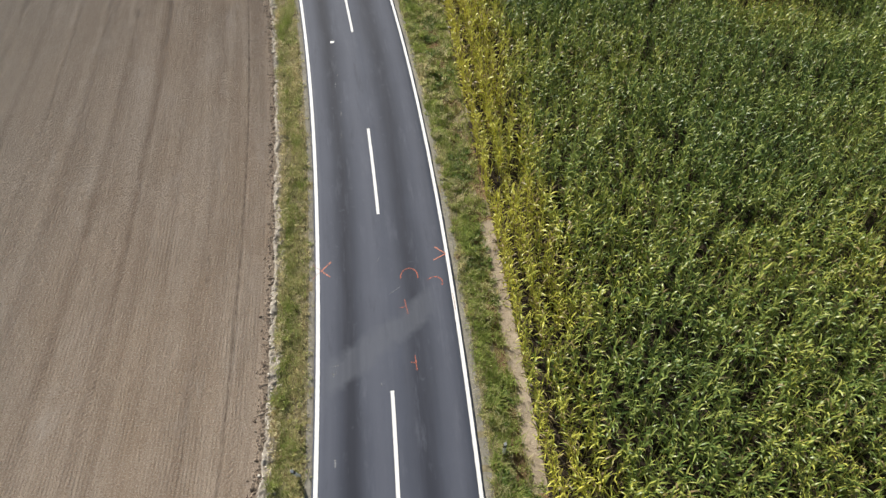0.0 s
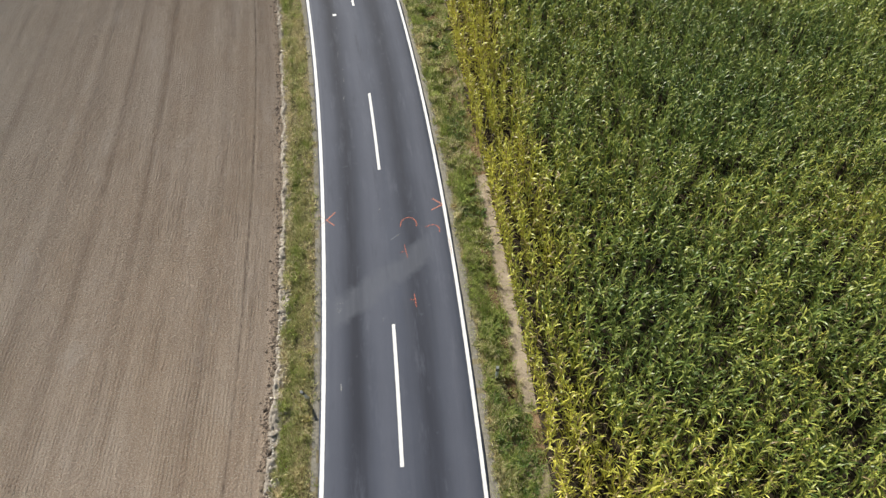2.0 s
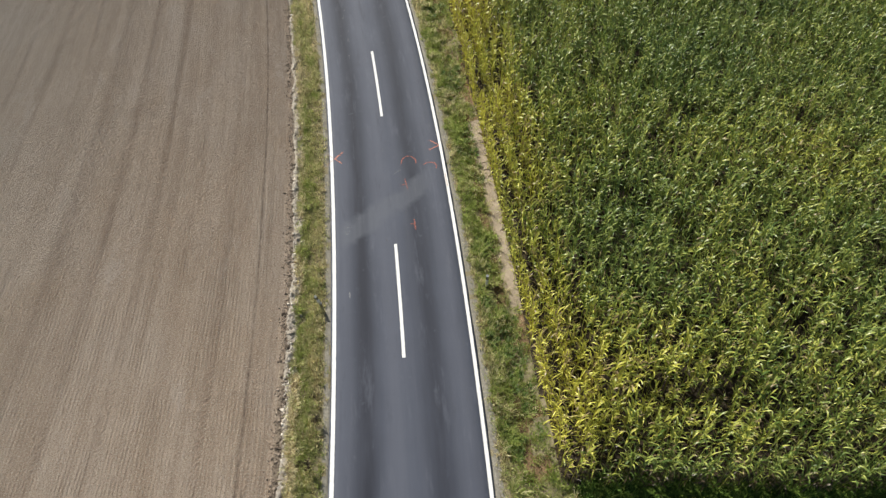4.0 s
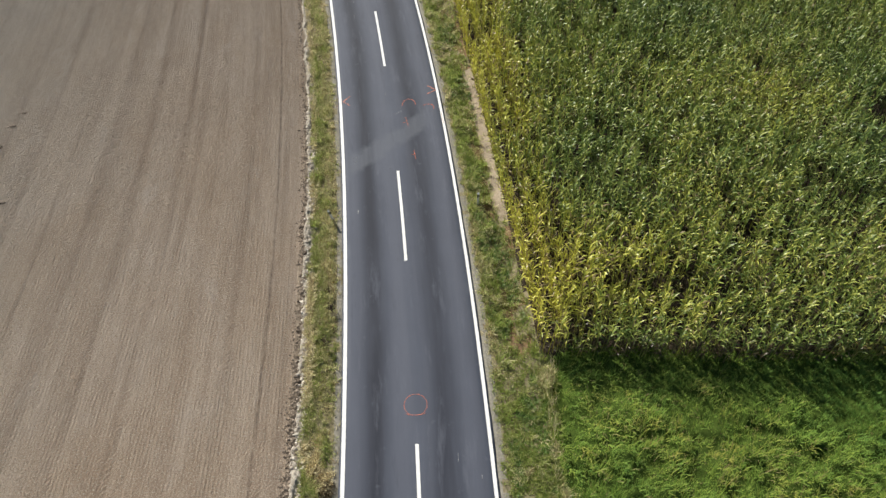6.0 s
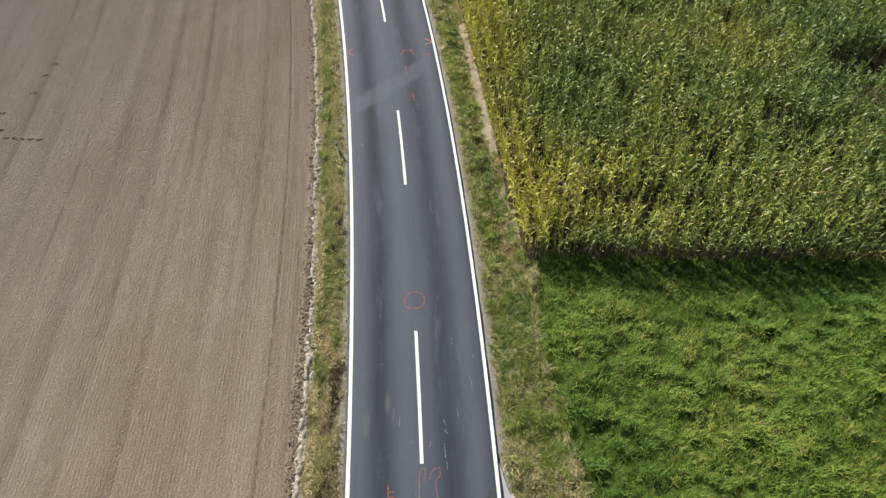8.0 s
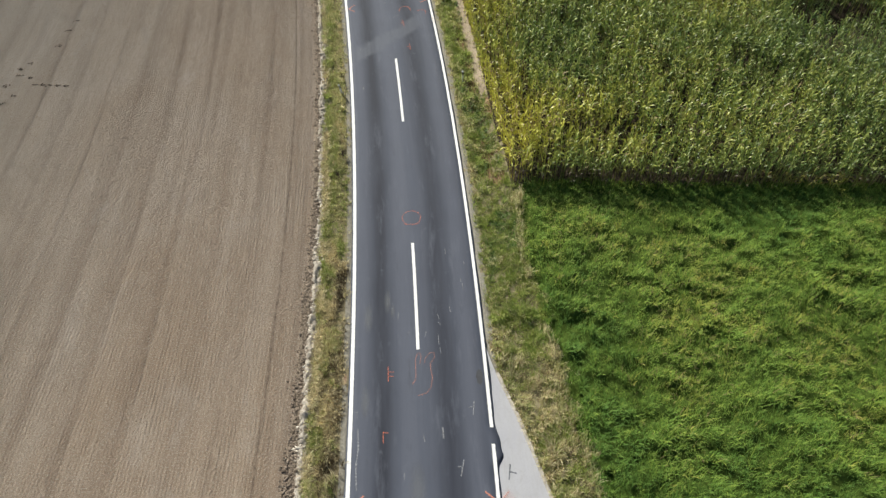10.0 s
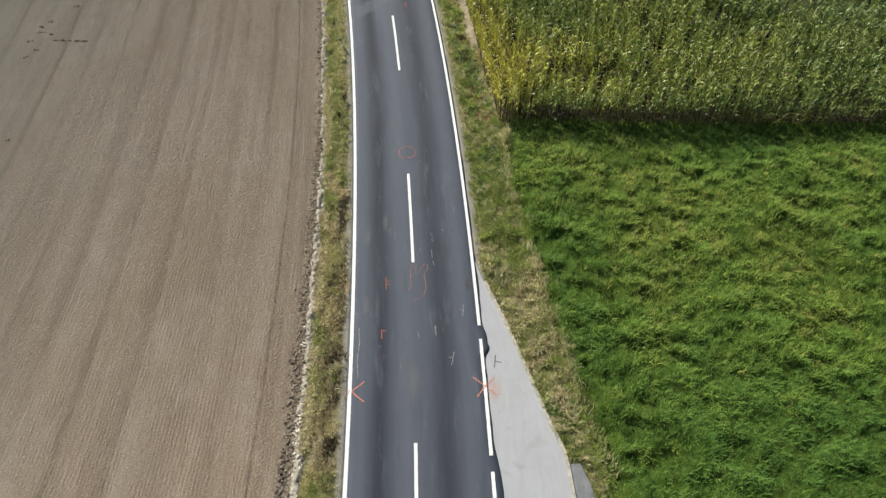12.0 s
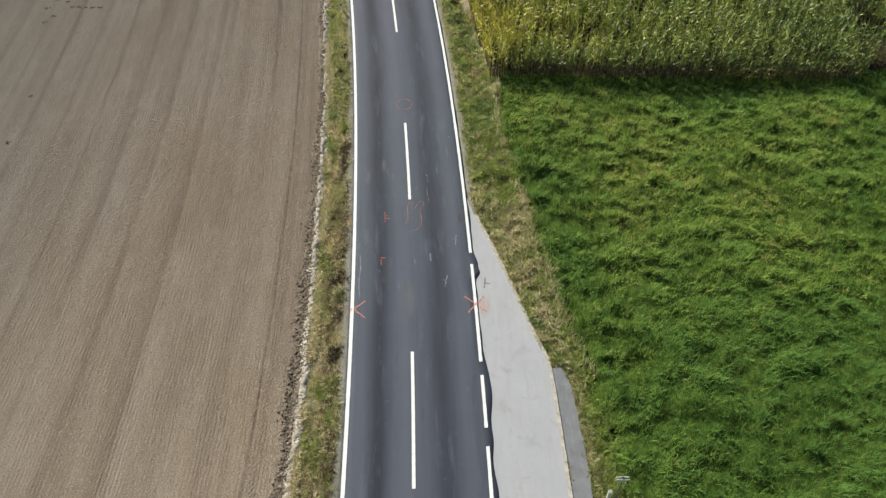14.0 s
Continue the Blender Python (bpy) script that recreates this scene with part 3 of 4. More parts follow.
for cx, cy, rx, ry, z in ((2.08, -13.80, 0.40, 0.75, -0.0085), (0.62, 20.4, 0.2, 0.3, -0.015), (-4.10, -8.2, 0.13, 0.38, -0.020)):
    part("spray_cloud", blob(cx, cy, rx, ry, z, 3), OVERSPRAY, road, "faint orange overspray beside a cross")
for cx, cy, rx, ry in ((-2.38, -4.35, 0.20, 0.80), (-3.22, -5.2, 0.26, 0.95), (-2.15, -4.9, 0.12, 0.5), (-3.25, -9.3, 0.24, 0.9), (-1.2, -13.2, 0.4, 1.6)):
    part("dust_smear", blob(cx, cy, rx, ry, 0.0028, 5), DUST, road, "faint pale dust smeared on the asphalt")
part("paint_spot", ribbon([(-6.05, 36.75), (-5.83, 36.78)], 0.22, 0.005), WHITE, road, "small white paint spot")
for k in range(6):
    y = 35.4 - 1.25 * k - 0.4 * (k % 2)
    x = float(mid(y)) - 1.28 + 0.09 * math.sin(k * 2.3)
    part("scratch", ribbon([(x, y), (x + 0.03, y - 0.18 - 0.12 * (k % 3))], 0.035, 0.004, 0.0015, 0.4), CHALK, road, "short pale scratch in the wheel path")
part("tar_patch", blob(1.40, -8.45, 0.15, 0.42, 0.0022, 1), TAR, road, "black bitumen repair patch")


# ---- concrete apron, kerb and side strip ----
def make_apron():
    ys = np.concatenate([np.arange(-40, -17, 0.5), np.arange(-17, -6.85, 0.25)])
    rows = [(1.35, float(apron_right(y)), float(y), -0.012) for y in ys if apron_right(y) > 1.4]
    me = bpy.data.meshes.new("concrete_apron")
    bm = slab(rows, -0.2)
    bm.to_mesh(me)
    bm.free()
    me.materials.append(CONCRETE)
    return tagged(new("concrete_apron", me), "pale smooth concrete entry apron beside the asphalt", "pavement", kind="structure")


apron = make_apron()


def make_strip():
    ys = np.arange(-40, -16.9, 0.4)
    rows = [(4.58, float(strip_right(y)), float(y), -0.03) for y in ys]
    me = bpy.data.meshes.new("side_strip")
    bm = slab(rows, -0.2)
    bm.to_mesh(me)
    bm.free()
    me.materials.append(OLD_ASPHALT)
    return tagged(new("side_strip", me), "narrow bleached grey asphalt strip beside the kerb", "pavement", kind="structure")


make_strip()


def make_kerb():
    kerb = tagged(new("kerb"), "low weathered stone kerb edging the concrete apron", "kerb", kind="structure")
    bm = bmesh.new()
    bmesh.ops.create_cube(bm, size=1.0)
    bmesh.ops.scale(bm, vec=(0.14, 0.992, 0.16), verts=bm.verts)
    bmesh.ops.bevel(bm, geom=bm.edges[:], offset=0.007, segments=1, affect="EDGES")
    me = bpy.data.meshes.new("kerb_stone")
    bm.to_mesh(me)
    bm.free()
    me.materials.append(KERB)
    rng = random.Random(5)
    y = -8.3
    while y > -38:
        step = 0.5 if y > -17 else 1.0
        a, b = Vector((float(apron_right(y)), y)), Vector((float(apron_right(y - step)), y - step))
        d = b - a
        ob = new("kerb_stone", me)
        ob.parent = kerb
        m = (a + b) / 2
        ob.matrix_basis = pose(m.x + 0.055 + rng.uniform(-0.004, 0.004), m.y, -0.06 + rng.uniform(-0.008, 0.006), rng.uniform(-0.6, 0.6), rng.uniform(-1.5, 1.5), math.degrees(math.atan2(d.y, d.x)) + 90 + rng.uniform(-0.5, 0.5)) @ Matrix.Diagonal((1, d.length, 1, 1))
        y -= step


make_kerb()


# ---- scattered plants and clods ----
def scatter(name, shapes, picks, places, turns, sizes, material, attr="ripe", values=None, leans=None):
    """One mesh of many copies of a few shapes: vertex and face arrays placed, turned about z and scaled."""
    V, F, A, base = [], [], [], 0
    for k, (sv, sf, sa) in enumerate(shapes):
        ids = np.nonzero(picks == k)[0]
        if not len(ids):
            continue
        c, s = np.cos(turns[ids])[:, None], np.sin(turns[ids])[:, None]
        q = sv[None] * sizes[ids][:, None, :]
        x = q[:, :, 0] * c - q[:, :, 1] * s
        y = q[:, :, 0] * s + q[:, :, 1] * c
        z = q[:, :, 2]
        if leans is not None:
            x = x + leans[ids, :1] * z
            y = y + leans[ids, 1:2] * z
        p = np.stack([x + places[ids, :1], y + places[ids, 1:2], z + places[ids, 2:3]], -1)
        n = len(sv)
        V.append(p.reshape(-1, 3))
        F.append((sf[None] + (base + np.arange(len(ids)) * n)[:, None, None]).reshape(-1, sf.shape[1]))
        if values is not None:
            A.append((values[ids][:, None] + sa[None]).ravel())
        base += len(ids) * n
    me = fast_mesh(name, np.concatenate(V), np.concatenate(F), material)
    if values is not None:
        value_on(me, attr, np.concatenate(A))
    return new(name, me)


def corn_plant(seed, low, count, dead):
    """A maize plant: a tapered stalk, long leaves that rise, arch over and droop on two sides, and a tassel."""
    rng = np.random.default_rng(seed)
    V, F, A = [], [], []
    tall = 1.75 + 0.25 * rng.random()

    def strip(mids, sides, ripe):
        b = len(V)
        for m, s in zip(mids, sides):
            V.extend([m - s, m + s])
            A.extend([ripe, ripe])
        for i in range(len(mids) - 1):
            F.append((b + 2 * i, b + 2 * i + 1, b + 2 * i + 3, b + 2 * i + 2))

    for a in (0.0, 2.1) if low < 0.3 else (0.8,):
        side = np.array([math.cos(a), math.sin(a), 0])
        strip([np.array([0, 0, 0.0]), np.array([0, 0, tall])], [side * 0.017, side * 0.007], 0.12)
    plane = rng.uniform(0, 6.28)
    for i in range(count):
        f = i / (count - 1)
        h = tall * (low + (0.95 - low) * f)
        az = plane + (i % 2) * math.pi + rng.normal(0, 0.6)
        out = np.array([math.cos(az), math.sin(az), 0])
        across = np.array([-out[1], out[0], 0])
        long = (0.33 + 0.22 * rng.random()) * (1.0 - 0.40 * max(0, f - 0.65) / 0.35)
        el = radians(rng.uniform(50, 84))
        bend = radians(rng.uniform(30, 150)) if f < 0.75 else radians(rng.uniform(5, 110))
        p = np.array([0, 0, h])
        mids, sides = [p], []
        n = 4 if low < 0.3 else 3
        for k in range(n):
            e = el - bend * ((k + 0.5) / n) ** 1.2
            p = p + (out * math.cos(e) + np.array([0, 0, 1]) * math.sin(e)) * long / n
            mids.append(p)
        roll = rng.normal(0, 0.8)
        for k, wd in enumerate((0.011, 0.020, 0.022, 0.016, 0.003) if n == 4 else (0.012, 0.025, 0.021, 0.004)):
            r = roll * k / 2.3
            e = el - bend * (k / n) ** 1.2
            up = np.array([0, 0, 1]) * math.cos(e) - out * math.sin(e)
            sides.append((across * math.cos(r) + up * math.sin(r)) * wd)
        # 1.6 colours low leaves dark brown: dead ones, and on front plants shade.
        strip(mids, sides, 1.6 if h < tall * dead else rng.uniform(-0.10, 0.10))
    for k in range(2):
        az = rng.uniform(0, 6.28)
        tip = np.array([math.cos(az) * 0.14, math.sin(az) * 0.14, 0.24])
        base = np.array([0, 0, tall - 0.02])
        s = np.array([-math.sin(az), math.cos(az), 0]) * 0.007
        strip([base, base + tip], [s, s * 0.6], 0.35)
    return np.array(V), np.array(F), np.array(A)


def make_corn():
    rng = np.random.default_rng(11)
    P = []
    row = 0
    while row < 46:
        ys = np.arange(1.5, 49, 0.162)
        ys = ys + rng.uniform(-0.06, 0.06, len(ys))
        off = row * 0.76 + 0.12
        xs = corn_edge(ys) + off + rng.normal(0, 0.06 if row < 2 else 0.19, len(ys))
        keep = (ys > corn_front(xs) + 0.35 * (rough(xs, ys, 1.3, 7) - 0.3)) & (xs < 32.8) & (rng.random(len(ys)) > 0.04)
        for gx, gy, rx, ry in ((24.4, 16.6, 1.5, 1.5), (24.7, 13.2, 0.8, 1.0), (27.4, 17.6, 2.0, 1.0), (28.2, 7.2, 1.1, 2.2)):
            keep &= ((xs - gx) / rx) ** 2 + ((ys - gy) / ry) ** 2 > 1
        P.append(np.stack([xs, ys, np.full(len(ys), float(off))], -1)[keep])
        row += 1
    xs = np.arange(4.1, 26.0, 0.19)
    xs = xs + rng.uniform(-0.05, 0.05, len(xs))
    ys = corn_front(xs) + 0.05 + rng.normal(0, 0.07, len(xs))
    P.append(np.stack([xs, ys, xs - corn_edge(ys)], -1)[xs > corn_edge(ys) + 0.1])
    P = np.concatenate(P)
    x, y, off = P[:, 0], P[:, 1], P[:, 2]
    n = len(P)
    belt = 1.6 + 0.03 * np.clip(y, 0, 45) + 1.2 * (rough(x, y, 1.6, 23) - 0.5)
    ripe = (0.31 + 0.010 * np.clip(y, 0, 42)) / (1 + np.exp((off - belt) * 4)) + 0.36 * np.exp(-(off / 6.2) ** 4 - ((y - 6.0) / 2.8) ** 2)
    ripe += 0.03 + 0.05 * (y < 12) + 0.8 * (rough(x, y, 6.5, 21) - 0.47) + 0.28 * (rough(x, y, 2.0, 22) - 0.5) + 0.05 * np.exp(-((y - 9) / 5.0) ** 2)
    ripe += 0.15 * np.exp(-((x - 21) / 4.0) ** 2 - ((y - 9.5) / 2.5) ** 2)
    ripe += 0.22 * np.exp(-((x - 17) / 4.0) ** 2 - ((y - 15.5) / 4.0) ** 2) - 0.16 * np.exp(-((off - 5.5) / 2.2) ** 2) * (y > 9)
    ripe -= 0.26 * np.exp(-(np.clip(y - corn_front(x), 0, 9) / 0.9) ** 2) - 0.16 * (off < 0.5)
    ripe -= 0.10 * np.clip((off - 8) / 4, 0, 1)
    tall = (1.14 + 0.16 * (rough(x, y, 4.0, 31) - 0.5) + 0.24 * (rough(x, y, 0.75, 32) - 0.5) + rng.normal(0, 0.09, n)) * np.where(off < 0.5, 0.94, 1.0)
    gap = rough(x, y, 2.6, 41)
    tall = tall * np.where(gap > 0.80, 0.72, 1.0)
    sizes = np.stack([tall * 0.94, tall * 0.94, tall], -1)
    places = np.stack([x, y, ground_z(x, y) - 0.02], -1)
    leans = rng.normal(0, 0.05, (n, 2)) + np.array([0.02, -0.02])
    rim = off < 1.8
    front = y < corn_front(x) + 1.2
    # Front plants are dark brown almost half-way up, painting the shade there.
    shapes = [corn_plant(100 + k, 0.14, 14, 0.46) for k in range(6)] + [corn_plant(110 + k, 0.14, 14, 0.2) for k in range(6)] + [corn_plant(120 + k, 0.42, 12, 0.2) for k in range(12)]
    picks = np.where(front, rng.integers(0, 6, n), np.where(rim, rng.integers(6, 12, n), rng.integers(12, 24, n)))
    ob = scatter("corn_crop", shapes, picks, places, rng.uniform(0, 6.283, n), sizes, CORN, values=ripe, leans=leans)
    tagged(ob, "dense ripening green and yellow maize crop in rows", "corn", kind="stuff")


make_corn()


def blade(seed, wide, bow):
    """A grass blade of unit height that bows over."""
    v = np.array([[-wide, 0, 0], [wide, 0, 0], [-wide * 0.8, bow * 0.35, 0.62], [wide * 0.8, bow * 0.35, 0.62], [0, bow, 0.95]])
    return v, np.array([[0, 1, 3], [0, 3, 2], [2, 3, 4]]), np.zeros(5)


def tuft(seed, count=13, bias=0.32, thick=1.0):
    """A tussock: blades that rise from one root and fall outward, most of them downwind."""
    rng = np.random.default_rng(seed)
    V, F, A = [], [], []
    for k in range(count):
        az = rng.uniform(0, 6.283)
        out = np.array([math.cos(az), math.sin(az)]) * rng.uniform(0.15, 0.75) + np.array([0.0, bias])
        h = rng.uniform(0.55, 1.05)
        root = rng.normal(0, 0.17, 2)
        side = np.array([-out[1], out[0]]) / np.linalg.norm(out) * thick * rng.uniform(0.019, 0.036)
        b = len(V)
        m = root + out * 0.42
        t = root + out * rng.uniform(0.9, 1.2)
        V.extend([[*(root - side), 0], [*(root + side), 0], [*(m - side * 0.8), h * 0.72], [*(m + side * 0.8), h * 0.72], [*t, h * rng.uniform(0.6, 0.95)]])
        F.extend([(b, b + 1, b + 3), (b, b + 3, b + 2), (b + 2, b + 3, b + 4)])
        A.extend([rng.uniform(-0.15, 0.15)] * 5)
    return np.array(V), np.array(F), np.array(A)


def mound(x, y):
    """Height of the matted grass: humps drawn out along the lay, with pits between them."""
    x, y = np.asarray(x, float), np.asarray(y, float)
    a, b = x * 0.91 - y * 0.41, x * 0.41 + y * 0.91
    b = b + 0.5 * rough(x, y, 1.3, 52)
    hump = rough(a * 0.6, b, 0.56, 54)
    z = 0.40 * hump ** 1.4 + 0.24 * rough(b, a, 0.30, 64) + 0.16 * rough(x, y, 2.4, 53)
    return z * np.clip((x - meadow_edge(y) + 0.2) / 0.9, 0.05, 1) * np.clip((corn_front(x) + 0.3 - y) / 3.2, 0.08, 1)


def make_meadow():
    rng = np.random.default_rng(12)
    gx, gy = np.meshgrid(np.arange(3.6, 27.0, 0.13), np.arange(-33, 3.3, 0.13))
    z = ground_z(gx, gy) + mound(gx, gy)
    turf = fast_mesh("meadow_turf", np.stack([gx, gy, z], -1).reshape(-1, 3), grid_faces(*gx.shape), MEADOW_SOIL, True)
    q = np.empty(len(turf.polygons) * 3, np.float32)
    turf.polygons.foreach_get("center", q)
    q = q.reshape(-1, 3)
    bm = bmesh.new()
    bm.from_mesh(turf)
    bm.faces.ensure_lookup_table()
    out = (q[:, 0] < meadow_edge(q[:, 1]) + 0.45 + 0.7 * (rough(q[:, 0], q[:, 1], 0.6, 51) - 0.5)) | (q[:, 1] > corn_front(q[:, 0]) + 0.5)
    bmesh.ops.delete(bm, geom=[bm.faces[i] for i in np.nonzero(out)[0]], context="FACES")
    bm.to_mesh(turf)
    bm.free()
    tagged(new("meadow_turf", turf), "humpy matted thatch at the foot of the meadow grass", "grass", kind="stuff")

    def layer(step, low, high, shade, seed, count, spread):
        gx, gy = np.meshgrid(np.arange(3.4, 36, step), np.arange(-34, 3.4, step * 0.9))
        x = (gx + rng.uniform(-0.5, 0.5, gx.shape) * step).ravel()
        y = (gy + rng.uniform(-0.5, 0.5, gx.shape) * step).ravel()
        n = len(x)
        keep = (x > meadow_edge(y) + 1.0 * (rough(x, y, 1.3, 50) - 0.5) + 0.9 * (rough(x, y, 0.45, 51) - 0.5) + 0.3 * rng.normal(0, 1, n) * (rng.random(n) < 0.4)) & (y < corn_front(x) + 0.55)
        keep &= (x < 17.5 + (y + 23) * 0.42) | (rng.random(n) < 0.2)
        x, y = x[keep], y[keep]
        n = len(x)
        top = mound(x, y)
        body = np.clip(top / 0.45, 0.3, 1.2)
        tall = (low + (high - low) * body) * rng.uniform(0.75, 1.25, n)
        lay = -0.9 + 3.4 * (rough(x, y, 3.0, 55) - 0.5) + 3.4 * (rough(x, y, 0.9, 56) - 0.5) + rng.normal(0, 0.3, n)
        wide = spread * tall * rng.uniform(0.9, 1.3, n) * np.where(x < 17.5 + (y + 23) * 0.42, 1.0, 1.8)
        lush = np.exp(-((x - meadow_edge(y) - 0.7) / 0.6) ** 2) * (rough(x, y, 2.5, 57) > 0.5)
        ripe = -0.02 + shade + 1.0 * (rough(x, y, 5.5, 58) - 0.42) + 0.55 * (rough(x, y, 0.9, 59) - 0.5) - 0.05 * lush - 0.70 * np.clip((-13.5 - y) / 6, 0, 1) - 0.26 * np.clip((x - 9) / 6, 0, 1) + 0.5 * (rng.random(n) < 0.06)
        ripe = ripe + 0.42 * np.exp(-((x - 10.0) / 2.4) ** 2 - ((y + 10.0) / 2.2) ** 2) + 0.12 * np.exp(-((x - 20.0) / 4.0) ** 2 - ((y + 4.5) / 3.0) ** 2)
        # Less yellow along the maize, with its cast shadow deepened in the colour.
        ripe = ripe - 0.30 * np.exp(-((y - corn_front(x) + 1.2) / 2.6) ** 2)
        ripe = ripe - 0.35 * np.exp(-((x - meadow_edge(y) - 1.2) / 0.9) ** 2 - ((y + 12.4) / 1.8) ** 2)
        ripe = ripe + 0.5 * np.clip((stem_line(y) - x) / 0.5, 0, 1) * np.clip((-14.5 - y) / 2, 0, 1)
        places = np.stack([x, y, ground_z(x, y) + top - 0.04], -1)
        ob = scatter("meadow_grass", [tuft(seed + k, count, 0.20, 0.68) for k in range(8)], rng.integers(0, 8, n), places, lay, np.stack([wide, wide, tall], -1), MEADOW, values=ripe)
        return ob

    tagged(layer(0.25, 0.12, 0.24, -0.10, 300, 8, 1.0), "short green undergrowth of the meadow", "grass", kind="stuff")
    tagged(layer(0.32, 0.19, 0.31, 0.04, 320, 18, 1.4), "tall lush green meadow grass laid over by wind", "grass", kind="stuff")


make_meadow()


def in_paving(x, y):
    return (y < -6.9) & (x < np.where(y < -17.0, strip_right(y) + 0.02, apron_right(y) + 0.14)) & (x - mid(y) > 0)


def sprig(seed, count):
    """A small mown tuft of single blades."""
    rng = np.random.default_rng(seed)
    V, F, A = [], [], []
    for k in range(count):
        az = rng.uniform(0, 6.283)
        out = np.array([math.cos(az), math.sin(az)])
        root = out * rng.uniform(0, 0.35)
        side = np.array([-out[1], out[0]]) * rng.uniform(0.06, 0.12)
        tip = root + out * rng.uniform(0.2, 1.0) + np.array([0, 0.2])
        V.extend([[*(root - side), 0], [*(root + side), 0], [*tip, rng.uniform(0.45, 1.1)]])
        F.append((3 * k, 3 * k + 1, 3 * k + 2))
        A.extend([rng.uniform(-0.12, 0.12)] * 3)
    return np.array(V), np.array(F), np.array(A)


def make_sward(name, x, y, dryness, height, seed, label, drawn=1.0):
    rng = np.random.default_rng(seed)
    n = len(x)
    body = rough(x, y * drawn, 0.32, seed + 1)
    tall = height * (0.35 + 1.1 * body) * rng.uniform(0.7, 1.35, n)
    ripe = dryness + 0.4 * (rough(x, y * drawn, 1.1, seed + 2) - 0.5) + 0.5 * (rough(x, y * drawn, 0.35, seed + 3) - 0.5) + rng.normal(0, 0.12, n)
    wide = tall * rng.uniform(0.7, 1.2, n)
    places = np.stack([x, y, ground_z(x, y) - 0.01], -1)
    ob = scatter(name, [sprig(seed + 20 + k, 6) for k in range(6)], rng.integers(0, 6, n), places, rng.uniform(0, 6.283, n), np.stack([wide, wide, tall], -1), SWARD, values=ripe)
    return tagged(ob, label, "grass", kind="stuff")


def left_sward():
    rng = np.random.default_rng(14)
    n = 60000
    y = rng.uniform(-32, 50, n)
    u = rng.uniform(-4.48, -2.98, n)
    dens = np.clip((-3.08 - u) / 0.38, 0.07, 1) * np.clip((u + 4.48) / 0.12, 0, 1)
    x = u + mid(y)
    keep = rng.random(n) < dens * (0.45 + 0.7 * rough(x, y, 0.4, 61))
    x, y, u = x[keep], y[keep], u[keep]
    # Drawn-out dark streaks: brown dead grass, with shade between tufts painted in.
    dry = 0.50 - 0.16 * np.exp(-((u + 4.0) / 0.35) ** 2) + 0.85 * (rough(x, y * 0.4, 0.5, 63) > 0.62 - 0.22 * np.clip((2 - y) / 10, 0, 1)) * np.clip((u + 4.3) / 0.4, 0.2, 1) * np.clip((4 - y) / 8, 0.15, 1)
    make_sward("verge_grass", x, y, dry, 0.145, 62, "short yellowing mown grass between the field and the road", 0.35)


def right_sward():
    rng = np.random.default_rng(15)
    n = 142000
    y = rng.uniform(-32, 50, n)
    x = mid(y) + 3.0 + rng.uniform(0, 1, n) * 5.8
    u = x - mid(y)
    edge = np.where(y > CORN_FRONT, corn_edge(y) - 0.05, meadow_edge(y) + 0.15)
    strip = (np.abs(x - (corn_edge(y) - 0.20)) < 0.22) & (y > 10.3) & (y < 22.5)
    keep = (x < edge) & ~in_paving(x, y) & ~(strip & (rough(x, y, 2.2, 8) > 0.22) & (rng.random(n) > 0.06))
    keep &= rng.random(n) < np.clip((u - 3.02) / 0.3, 0.05, 1) * (0.5 + 0.7 * rough(x, y, 0.45, 71)) * np.where((np.abs(u - 4.45) < 0.5) & (y > 2), 0.55, 1.0)
    x, y, u = x[keep], y[keep], u[keep]
    dry = np.where(y > 2, 0.10 + 0.45 * np.exp(-((u - 3.15) / 0.4) ** 2) + 0.3 * np.exp(-((u - 4.6) / 0.3) ** 2), 0.24)
    dry = dry + np.where(y < -4, 0.12, 0.0) - 0.22 * np.clip((-15.5 - y) / 2, 0, 1) * np.clip((x - 5.5) / 0.35, 0, 1) - 0.15 * (rough(x, y, 1.3, 73) > 0.6) - 0.14 * np.exp(-((y + 2) / 4.0) ** 2)
    make_sward("verge_grass", x, y, dry, 0.15, 72, "patchy mown verge grass with dry straw beside the road")


left_sward()
right_sward()


def off_post(x, y):
    """False in the bare patch beside a marker post."""
    return ((x - 2.02) ** 2 + (y - 11.15) ** 2 > 0.36 ** 2) & ((x - 2.30) ** 2 + (y - 10.72) ** 2 > 0.34 ** 2)


def make_tussocks(name, x, y, low, high, ripe, seed, label):
    rng = np.random.default_rng(seed)
    keep = off_post(x, y)
    x, y, ripe = x[keep], y[keep], ripe[keep]
    n = len(x)
    body = rough(x, y, 0.55, seed + 9)
    tall = rng.uniform(low, high, n) * (0.45 + 1.15 * body)
    ripe = ripe - 0.5 * (body - 0.45)
    wide = tall * rng.uniform(0.7, 1.1, n)
    places = np.stack([x, y, ground_z(x, y) - 0.02], -1)
    ob = scatter(name, [tuft(seed + k) for k in range(6)], rng.integers(0, 6, n), places, rng.uniform(0, 6.283, n), np.stack([wide, wide, tall], -1), SWARD, values=ripe + rng.normal(0, 0.2, n))
    tagged(ob, label, "grass", kind="stuff")


